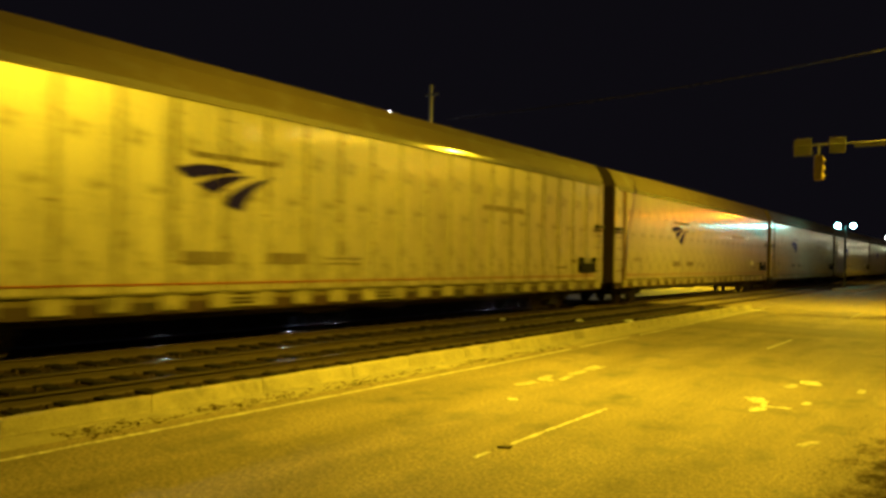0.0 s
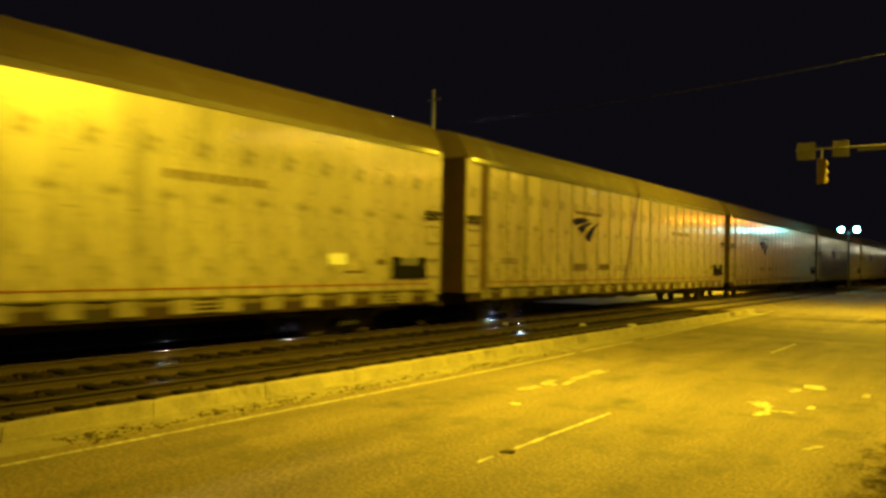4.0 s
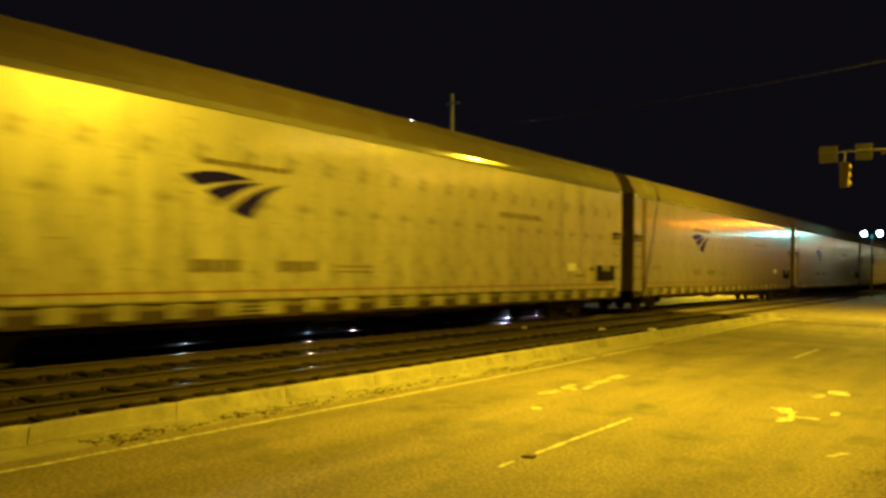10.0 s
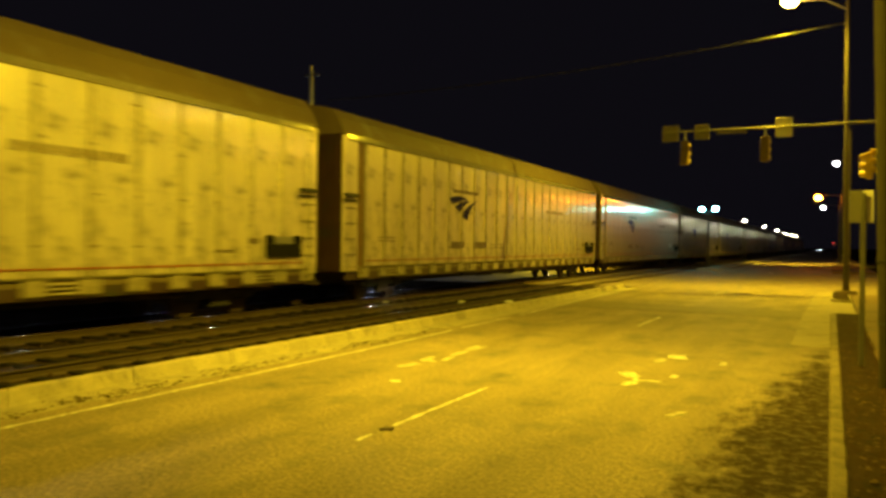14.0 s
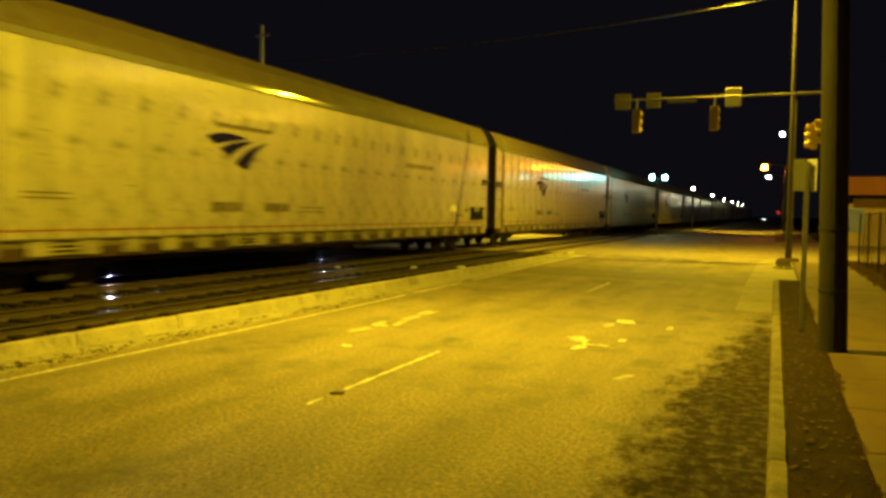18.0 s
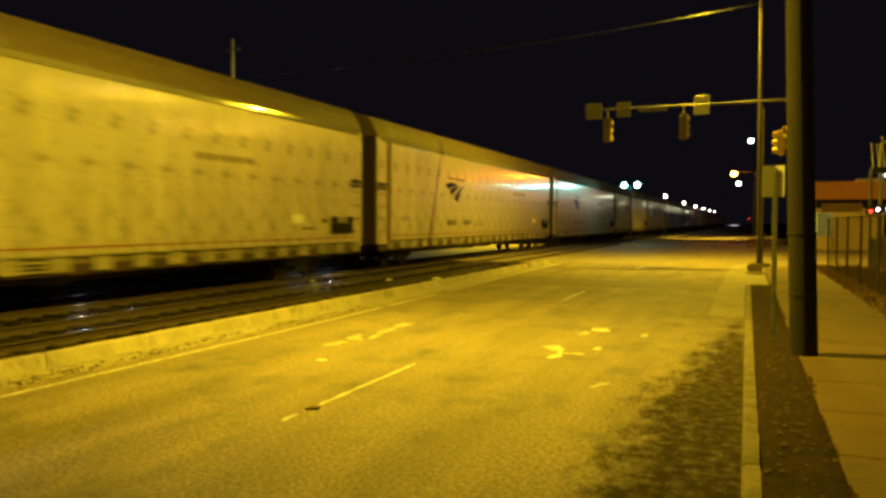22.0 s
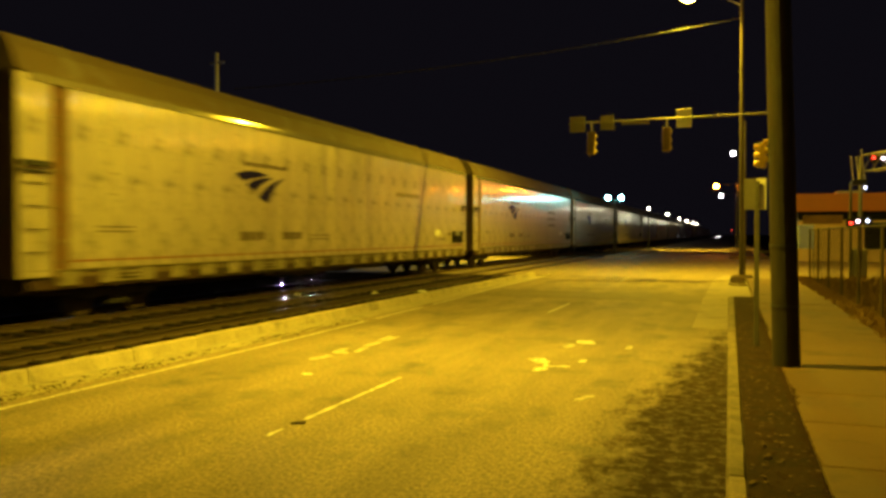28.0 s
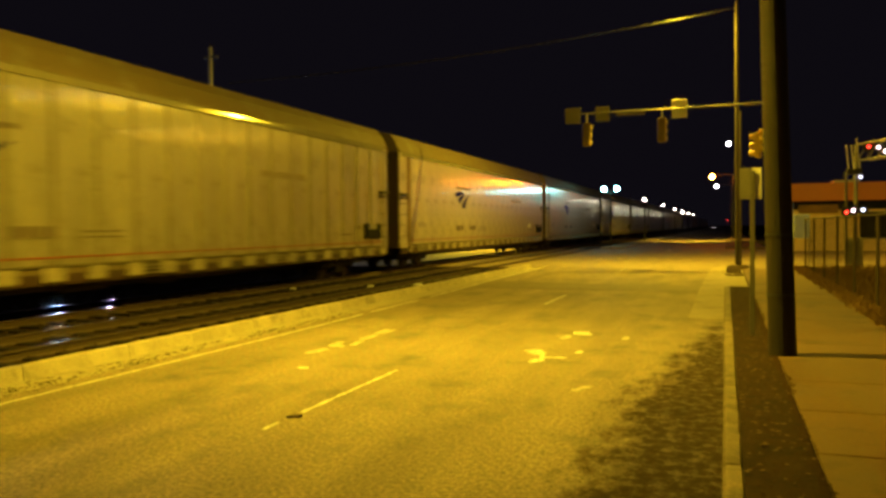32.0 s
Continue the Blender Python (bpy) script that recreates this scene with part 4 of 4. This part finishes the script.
bmesh.ops.bevel(shell, geom=shell.edges[:], offset=0.05, segments=2, affect="EDGES")
CAR_BODY = material("dark_grey_car_body", (0.05, 0.05, 0.055), 0.3, vary=0.1, bump=0.0, coat=0.6)
part("body", shell, CAR_BODY, saloon, "dark grey painted body")
for x in (-0.78, 0.78):
    for y in (-1.4, 1.35):
        part("wheel", tube(bmesh.new(), (x - 0.1, y, 0.32), (x + 0.1, y, 0.32), 0.32, 0.32, 18), BLACK, saloon, "black tyre")
for x in (-0.62, 0.62):
    part("headlight", ball(bmesh.new(), (x, 2.2, 0.62), 0.11), GLOW_WHITE, saloon, "glowing white headlight", smooth=True)

# ---- building and fence at the corner ----
shop = thing("shop_building", "low tan shop with an orange-brown fascia beyond the junction", "building", (4.6, 62.0, 0))
part("wall", boxed(0, 26, 0, 14, 0, 3.5), WALL_TAN, shop, "tan block wall")
part("fascia", boxed(-0.3, 26.3, -0.5, 14.3, 3.5, 4.75, bevel=0.03), FASCIA, shop, "orange-brown fascia band")
# dark glossy strip stands in for the shadow of the fascia
part("clerestory", boxed(-0.02, 26.02, -0.08, 0.05, 2.9, 3.5), GLASS_DARK, shop, "dark strip put in for the shade under the fascia")
part("roof_unit", boxed(3.0, 4.8, 4, 6, 4.75, 5.15, bevel=0.03), GALVANISED, shop, "grey roof unit")
part("sign_strip", boxed(0.3, 2.85, -0.14, -0.09, 2.66, 3.25, bevel=0.01), SIDEWALK, shop, "dull brown board under the fascia")
for x in (4.2, 7.6, 11.0, 14.4):
    w = part("window", boxed(x, x + 2.4, -0.03, 0.02, 0.9, 2.7), GLASS_DARK, shop, "dark shop window")
    for z in (2.7, 0.82):
        part("window_frame", boxed(x - 0.06, x + 2.46, -0.06, -0.02, z, z + 0.08), GALVANISED, w)

fence = thing("chain_link_fence", "rusty chain-link fence behind the pavement with weeds along its foot", "fence")
FX = 3.0
for i in range(10):
    y = 6.0 + 3.178 * i
    part("fence_post", tube(bmesh.new(), (FX, y, 0), (FX, y, 2.12), 0.035, 0.035, 8), RUST, fence)
part("top_rail", tube(bmesh.new(), (FX, 6.0, 2.08), (FX, 34.6, 2.08), 0.025, 0.025, 8), RUST, fence)
part("bottom_rail", tube(bmesh.new(), (FX, 6.0, 0.12), (FX, 34.6, 0.12), 0.012, 0.012, 6), RUST, fence)
wires = bmesh.new()
for s in (1, -1):
    y = 4.2
    while y < 34.6:
        a, b = Vector((FX + 0.004 * s, y, 0.12 if s > 0 else 2.06)), Vector((FX + 0.004 * s, y + 1.94, 2.06 if s > 0 else 0.12))
        if b.y > 6.0 and a.y > 5.9 and b.y < 34.7:
            n = Vector((0.0012, 0, 0))
            u = Vector((0, 0.0009, -0.0009 * s))
            q = [wires.verts.new(p) for p in (a - u, a + u, b + u, b - u)]
            wires.faces.new(q)
            q = [wires.verts.new(p) for p in (a - n, a + n, b + n, b - n)]
            wires.faces.new(q)
        y += 0.11
tagged(part("wire_mesh", wires, FENCE_WIRE, fence, "rusty diamond wire mesh"), kind="stuff")

# ---- kerbs and pavements, piece by piece ----
def worn_stone(profile, y0, y1, wear, skew=0.0):
    """A kerb stone with uneven, slightly chipped faces and rounded ends."""
    bm = bmesh.new()
    n = max(4, int((y1 - y0) / 0.16))
    rings = []
    for i in range(n + 1):
        y = y0 + (y1 - y0) * i / n
        end = wear * 1.6 if i in (0, n) else 0.0
        ring = []
        for x, z in profile:
            w = wear if z > 0.0 else 0.0
            ring.append(bm.verts.new((x + w * noise.noise((x * 9, y * 3.1, z * 7)), y - skew * (x + 8.45), z + w * noise.noise((x * 7, y * 2.3, z * 5 + 9)) - (end if z > 0.1 else 0.0))))
        rings.append(ring)
    k = len(profile)
    for a, b in zip(rings, rings[1:]):
        for i in range(k):
            bm.faces.new((a[i], a[(i + 1) % k], b[(i + 1) % k], b[i]))
    bm.faces.new(rings[0][::-1])
    bm.faces.new(rings[-1])
    bmesh.ops.recalc_face_normals(bm, faces=bm.faces[:])
    return bm


left = thing("island_kerb", "pale sloping concrete kerb of the island beside the railway", "kerb", (0, 0, 0), kind="structure")
KERB = [(-8.31, -0.1), (-8.31, 0.012), (-8.33, 0.03), (-8.39, 0.16), (-8.41, 0.178), (-8.52, 0.185), (-8.54, 0.17), (-8.54, -0.1)]
JOINTS = [7.80, 9.72, 11.22, 13.05]
stops = [JOINTS[0] - 1.8 * i for i in range(12, 0, -1)] + JOINTS + [13.05 + 1.85 * i for i in range(1, 12)] + [35.9]
for i, (a, b) in enumerate(zip(stops, stops[1:])):
    gap = 0.004 if i % 3 else 0.010
    stone = worn_stone(KERB, a + gap, b - gap, 0.006, 0.7)
    part("kerb_stone", stone, CONCRETE, left)

right = thing("roadside_kerb", "weathered concrete kerb along the soil verge", "kerb", kind="structure")
RIGHT = [(-0.012, -0.1), (-0.005, 0.125), (0.012, 0.148), (0.03, 0.152), (0.115, 0.152), (0.125, 0.14), (0.125, -0.1)]
y = -6.0
while y < 24.0:
    step = min(3.05, 24.2 - y)
    part("kerb_stone", worn_stone(RIGHT, y + 0.012, y + step - 0.012, 0.011), KERB_DARK, right)
    y += 3.05

corner = [(-0.70, 16.8), (-0.70, 24.0), (-0.67, 29.0), (-0.63, 33.5), (-0.58, 35.5), (-0.46, 37.0), (-0.26, 37.9), (0.05, 38.5), (0.6, 38.8), (1.1, 38.4), (1.5, 37.0), (2.2, 36.6), (6.5, 36.58), (6.5, 34.6), (0.66, 34.6), (0.66, 24.25), (-0.016, 24.25), (-0.016, 16.8)]
structure("corner_pavement", slab(bmesh.new(), corner, -0.1, 0.012), CORNER, "pale concrete gutter and flush ramp at the street corner", "pavement")
island = [(-0.03, 31.9), (0.08, 31.3), (0.3, 31.05), (0.64, 31.2), (0.64, 34.2), (0.66, 34.7), (0.95, 35.3), (1.1, 36.2), (1.05, 38.0), (0.7, 38.4), (0.3, 38.2), (0.08, 37.2), (-0.02, 35.0)]
structure("pole_island_kerb", slab(bmesh.new(), island, -0.1, 0.085), CONCRETE, "pale worn lip round the soil island", "kerb")
inner = [(0.36 + (x - 0.36) * (0.80 if y < 35 else 0.85), 34.6 + (y - 34.6) * 0.93) for x, y in island]
structure("pole_island", slab(bmesh.new(), inner, -0.1, 0.11), SOIL, "small soil island under the corner pole", "verge")
walkway = thing("pavement", "worn concrete slab pavement beside the wire fence", "pavement", kind="structure")
y = -4.0
while y < 34.0:
    step = 1.52
    tilt = random.uniform(-0.004, 0.004)
    bm = boxed(0.665, 2.52 + random.uniform(-0.05, 0.03), y + 0.006, y + step - 0.006, -0.08, 0.15, bevel=0.008)
    for v in bm.verts:
        v.co.z += tilt * (v.co.y - y)
    part("paving_slab", bm, SIDEWALK, walkway)
    y += step
structure("fence_strip", boxed(2.56, 9.0, -20, 34.5, -0.15, 0.07), WEEDY, "dark weedy soil under the fence", "ground")


# ---- road markings, worn ----
def worn_patch(bm, cx, cy, w, l, turn=0.0, ragged=0.25, z=0.0045):
    n = 18
    ring = []
    for i in range(n):
        a = 2 * math.pi * i / n
        k = 1.0 / max(abs(math.cos(a)), abs(math.sin(a))) ** 0.8
        r = k * (1 - random.random() * ragged)
        x, y = 0.5 * w * r * math.cos(a), 0.5 * l * r * math.sin(a)
        c, s_ = math.cos(turn), math.sin(turn)
        ring.append(bm.verts.new((cx + c * x - s_ * y, cy + s_ * x + c * y, z)))
    low = [bm.verts.new((v.co.x, v.co.y, 0.0)) for v in ring]
    bm.faces.new(ring)
    for i in range(n):
        bm.faces.new((ring[i], low[i], low[(i + 1) % n], ring[(i + 1) % n]))
    return bm


def marking(name, label, pieces, paint=None):
    bm = bmesh.new()
    for p in pieces:
        worn_patch(bm, *p)
    bmesh.ops.recalc_face_normals(bm, faces=bm.faces[:])
    return tagged(part(name, bm, paint or PAINT_LINE), label, "road marking", kind="structure")


def line_along(name, label, x, runs, width):
    bm = bmesh.new()
    for a, b in runs:
        n = max(2, int((b - a) / 0.12))
        left_side, right_side = [], []
        for i in range(n + 1):
            yy = a + (b - a) * i / n
            left_side.append(bm.verts.new((x(yy) - width / 2 + random.uniform(-0.012, 0.012), yy, 0.0045)))
            right_side.append(bm.verts.new((x(yy) + width / 2 + random.uniform(-0.012, 0.012), yy, 0.0045)))
        for i in range(n):
            bm.faces.new((left_side[i], right_side[i], right_side[i + 1], left_side[i + 1]))
    return tagged(part(name, bm, PAINT_LINE), label, "road marking", kind="structure")


line_along("edge_line", "worn pale edge line beside the gutter", lambda y: -7.44 - 0.09 * min(1, max(0, (y - 14) / 4)) - 0.47 * min(1, max(0, (y - 20) / 14)), [(-10, 15.9), (16.3, 19.4), (20.2, 37.5)], 0.06)
line_along("lane_dash", "worn pale lane dash with a gap near its end", lambda y: -4.09, [(6.5, 6.78), (7.22, 9.75)], 0.05)
line_along("lane_dash", "worn pale lane dash", lambda y: -4.12, [(19.1, 21.8)], 0.055)
line_along("lane_dash", "worn pale lane dash", lambda y: -4.15, [(32.6, 36.2)], 0.06)
line_along("far_edge_line", "pale edge line on the far road", lambda y: -7.5, [(61, 300)], 0.12)
line_along("far_lane_line", "pale lane line on the far road", lambda y: -4.0, [(62 + 12 * i, 65 + 12 * i) for i in range(16)], 0.12)
marking("worn_paint_spot", "small worn paint spot", [(-5.39, 9.57, 0.17, 0.16, 0.3)])
marking("worn_turn_arrow", "worn remains of a painted turn arrow", [(-5.92, 10.95, 0.20, 0.55, -0.2), (-5.86, 11.5, 0.34, 0.20, 0.1), (-5.98, 11.75, 0.16, 0.5, 0.1), (-5.70, 11.9, 0.14, 0.6, 0.1), (-5.80, 12.6, 0.16, 0.7, -0.05), (-5.84, 13.35, 0.26, 0.75, 0.0)], FAINT_PAINT)
marking("worn_turn_arrow", "worn remains of a painted arrow head", [(-2.66, 11.75, 0.30, 0.62, 0.5, 0.5), (-2.50, 11.02, 0.24, 0.36, 0.1, 0.45), (-2.30, 11.35, 0.34, 0.11, 0.2), (-2.5, 11.4, 0.1, 0.5, 0.2, 0.5), (-2.05, 11.95, 0.12, 0.3), (-2.36, 14.05, 0.36, 0.55, 0.3)])
marking("worn_paint_spot", "faint worn paint spot", [(-2.56, 13.5, 0.2, 0.5)], FAINT_PAINT)
marking("worn_paint_spot", "small worn paint spot", [(-1.57, 13.65, 0.13, 0.5)], FAINT_PAINT)
marking("worn_paint_spot", "faint worn paint spot", [(-1.57, 9.25, 0.12, 0.5, -0.3, 0.5)], FAINT_PAINT)
crack = bmesh.new()
worn_patch(crack, -4.06, 7.03, 0.15, 0.13, 0.4, 0.7, 0.02)
tagged(part("tar_blot", crack, RAIL_RUST), "dark lump of debris on the lane line", "debris")


# ---- leaf litter, ballast stones, weeds ----
def flakes(name, label, spots, size, mat, flat=0.35, parent=None):
    """Many small loose bits, each a bent four-cornered flake or chip."""
    verts, faces = [], []
    for x, y, z in spots:
        s = size * random.uniform(0.5, 1.5)
        a = random.uniform(0, 6.28)
        base = len(verts)
        for k in range(4):
            b = a + k * 1.57 + random.uniform(-0.4, 0.4)
            verts.append((x + s * math.cos(b), y + s * math.sin(b), z + random.uniform(0, 0.25) * s))
        verts.append((x, y, z + s * flat * random.uniform(0.4, 1.4)))
        faces += [(base + k, base + (k + 1) % 4, base + 4) for k in range(4)]
    mesh = bpy.data.meshes.new(name)
    mesh.from_pydata(verts, [], faces)
    mesh.materials.append(mat)
    return tagged(new(name, mesh), label, "debris", kind="stuff")


spots = []
while len(spots) < 1000:
    y = random.uniform(4.5, 16)
    x = -7.9 + random.gauss(0, 0.16)
    if -8.2 < x < -7.5 and 0.6 * noise.noise((x * 2, y * 0.9, 0)) + 0.9 * noise.noise((x * 9, y * 7, 4)) > -0.02 + 0.02 * max(0, y - 8):
        spots.append((x, y, 0.006))
flakes("gutter_litter", "dark dead leaves and grit in the island gutter", spots, 0.021, LITTER)
spots = []
while len(spots) < 4200:
    y = random.uniform(3.5, 16.5)
    x = -abs(random.gauss(0, 0.75))
    edge = -1.25 + 0.55 * noise.noise((y * 0.8, 3.1, 0)) + 0.07 * max(0, y - 9)
    if edge - 0.25 < x < -0.02 and noise.noise((x * 2.2, y * 1.3, 5)) + 0.6 * noise.noise((x * 6, y * 4, 2)) > -0.1:
        spots.append((x, y, 0.003))
flakes("roadside_litter", "dark dead leaves and soil washed along the kerb", spots, 0.009, LITTER, 0.3)
spots = [(random.uniform(0.14, 0.66), random.uniform(3, 24), 0.135) for _ in range(3500)]
while len(spots) < 5500:
    x, y = 0.6 + abs(random.gauss(0, 0.16)), random.uniform(3, 20)
    if x < 0.68 + 0.06 * noise.noise((y * 0.9, 7.7, 0)) + 0.03 * noise.noise((y * 4.0, 2.7, 0)):
        spots.append((x, y, 0.152))
flakes("verge_leaves", "paler dry leaves scattered on the soil verge", [(random.uniform(0.14, 0.68), random.uniform(3, 24), 0.15) for _ in range(700)], 0.02, DRY_LEAF, 0.3)
flakes("verge_litter", "dark dead leaves on the soil verge", spots, 0.016, LITTER, 0.32)
spots = []
for _ in range(33000):
    y = random.uniform(2, 36.5) if random.random() < 0.8 else random.uniform(36.5, 36.6)
    spots.append((random.uniform(-19.4, -8.6), y, -0.085))
flakes("ballast_stones", "loose brown ballast stones between the rails", spots, 0.045, STONE, 0.8)

for centre, _ in TRACKS:
    ties = thing("railway_ties", "dark creosoted timber ties of the track", "railway ties", (centre, 0, 0), kind="structure")
    first = part("tie", boxed(-1.36, 1.36, -0.12, 0.12, -0.15, -0.043, bevel=0.012), TIE, ties)
    first.location = (0, 2.0, 0)
    for i in range(1, 60):
        share("tie", first, ties, pose(random.uniform(-0.05, 0.05), 2.035 + 0.615 * i + random.uniform(-0.03, 0.03), random.uniform(-0.008, 0.008), 0, 0, random.uniform(-1.2, 1.2)))

for x, y, s in ((-13.1, 22.6, 0.09), (-11.0, 24.0, 0.12), (-9.75, 25.1, 0.15)):
    bm = bmesh.new()
    bmesh.ops.create_icosphere(bm, subdivisions=2, radius=s)
    for v in bm.verts:
        v.co = Vector((v.co.x * 1.1, v.co.y * 1.5, v.co.z * 0.45)) * (1 + 0.2 * noise.noise(v.co * 6))
    ob = part("pale_stone", bm, SIGN_BACK)
    ob.location = (x, y, -0.04)
    tagged(ob, "pale flat stone lying beside the rails", "stone", "pale stones by the track")


def blades(name, label, spots, height, mat):
    verts, faces = [], []
    for x, y, z in spots:
        h = height * random.uniform(0.4, 1.4)
        a = random.uniform(0, 6.28)
        w = 0.012 + 0.02 * random.random()
        lean = Vector((random.gauss(0, 0.35), random.gauss(0, 0.35), 1)) * h
        d = Vector((math.cos(a), math.sin(a), 0)) * w
        o = Vector((x, y, z))
        base = len(verts)
        verts += [o - d, o + d, o + lean * 0.6 + d * 0.7, o + lean * 0.6 - d * 0.7, o + lean + Vector((0, 0, -0.1 * h))]
        faces += [(base, base + 1, base + 2, base + 3), (base + 3, base + 2, base + 4)]
    mesh = bpy.data.meshes.new(name)
    mesh.from_pydata([tuple(v) for v in verts], [], faces)
    mesh.materials.append(mat)
    return tagged(new(name, mesh), label, "weeds", kind="stuff")


spots = []
for _ in range(9000):
    y = random.uniform(8, 36)
    x = max(2.5, 2.5 + random.gauss(0.35, 0.25)) + 0.15 * noise.noise((y, 0, 0))
    spots.append((x, y, 0.07))
blades("fence_weeds", "dark weeds and dry grass along the fence foot", spots, 0.14, GRASS)
spots = [(random.uniform(3.3, 9), random.uniform(10, 34), 0.07) for _ in range(9000)]
blades("lot_weeds", "dark rank grass behind the fence", spots, 0.3, GRASS)


# ---- tar seams, pads and far car ----
def tar_seam(points, width, label):
    bm = bmesh.new()
    left_side, right_side = [], []
    for (x0, y0), (x1, y1) in zip(points, points[1:]):
        n = 14
        for i in range(n):
            f = i / n
            x, y = x0 + (x1 - x0) * f, y0 + (y1 - y0) * f + 0.05 * noise.noise((x0 + f * 5, y0, 1.7))
            w = width * random.uniform(0.5, 1.3)
            left_side.append(bm.verts.new((x, y - w, 0.005)))
            right_side.append(bm.verts.new((x, y + w, 0.005)))
    for i in range(len(left_side) - 1):
        bm.faces.new((left_side[i], left_side[i + 1], right_side[i + 1], right_side[i]))
    bmesh.ops.recalc_face_normals(bm, faces=bm.faces[:])
    return tagged(part("tar_seam", bm, TAR), label, "road seam", kind="structure")


TAR = material("old_tar", (0.05, 0.045, 0.038), 0.6, vary=0.3, scale=4)
tar_seam([(-7.7, 36.3), (-5.5, 34.9), (-2.5, 34.0), (-0.75, 33.6)], 0.12, "dark tar seam across the junction mouth")
tar_seam([(-6.2, 35.4), (-3.2, 35.6)], 0.2, "short dark tar repair")
tar_seam([(-7.5, 27.0), (-4.5, 26.6), (-0.8, 26.9)], 0.05, "thin dark crack across the road")
patch = [(-7.3, 23.9), (-5.6, 23.6), (-3.4, 23.75), (-1.6, 23.5), (-0.74, 23.55), (-0.76, 25.9), (-2.4, 26.3), (-4.6, 26.1), (-6.4, 26.5), (-7.35, 26.3)]
structure("asphalt_patch", slab(bmesh.new(), patch, -0.05, 0.0045), PATCH, "darker asphalt patch across the road", "road patch")
patch = [(-6.6, 32.6), (-4.2, 32.3), (-1.8, 32.5), (-0.8, 32.2), (-0.82, 33.3), (-3.1, 33.5), (-6.5, 33.6)]
structure("asphalt_patch", slab(bmesh.new(), patch, -0.05, 0.0045), PATCH, "darker asphalt strip before the junction", "road patch")
board = thing("notice_board", "pale blue notice board on posts behind the fence", "board", (3.3, 40.0, 0))
board.rotation_euler[2] = radians(25)
part("panel", boxed(-0.37, 0.37, -0.03, 0.03, 1.25, 2.33, bevel=0.01), BOARD_BLUE, board, "pale blue panel")
for x in (-0.35, 0.4):
    part("post", tube(bmesh.new(), (x, 0.05, 0), (x, 0.05, 2.2), 0.03, 0.03, 8), GALVANISED, board)

far_car = thing("car", "distant dark car with its white headlights on", "car", (-5.1, 400.0, 0))
part("body", boxed(-0.85, 0.85, -2.1, 2.1, 0.3, 0.9, bevel=0.12), CAR_BODY, far_car, "dark body")
part("cabin", boxed(-0.7, 0.7, -1.2, 1.0, 0.88, 1.42, bevel=0.15), GLASS_DARK, far_car, "dark glazed cabin")
for x in (-0.78, 0.78):
    for y in (-1.3, 1.3):
        part("wheel", tube(bmesh.new(), (x - 0.1, y, 0.31), (x + 0.1, y, 0.31), 0.31, 0.31, 16), BLACK, far_car, "black tyre")
for x in (-0.6, 0.6):
    part("headlight", ball(bmesh.new(), (x, -2.05, 0.68), 0.11), GLOW_WHITE, far_car, "glowing white headlight", smooth=True)
far_signal = thing("traffic_signal", "distant traffic signal on a post showing red", "traffic signal", (1.0, 400.0, 0))
part("post", tube(bmesh.new(), (0, 0, 0), (0, 0, 4.4), 0.08, 0.08, 10), ARM_STEEL, far_signal, "steel post")
part("signal_head", boxed(-0.2, 0.2, -0.2, 0.0, 3.2, 4.3, bevel=0.03), SIGNAL_YELLOW, far_signal, "yellow signal head")
part("signal_lens", ball(bmesh.new(), (0, -0.22, 4.05), 0.15), GLOW_RED, far_signal, "lit red lens", smooth=True)

motions()
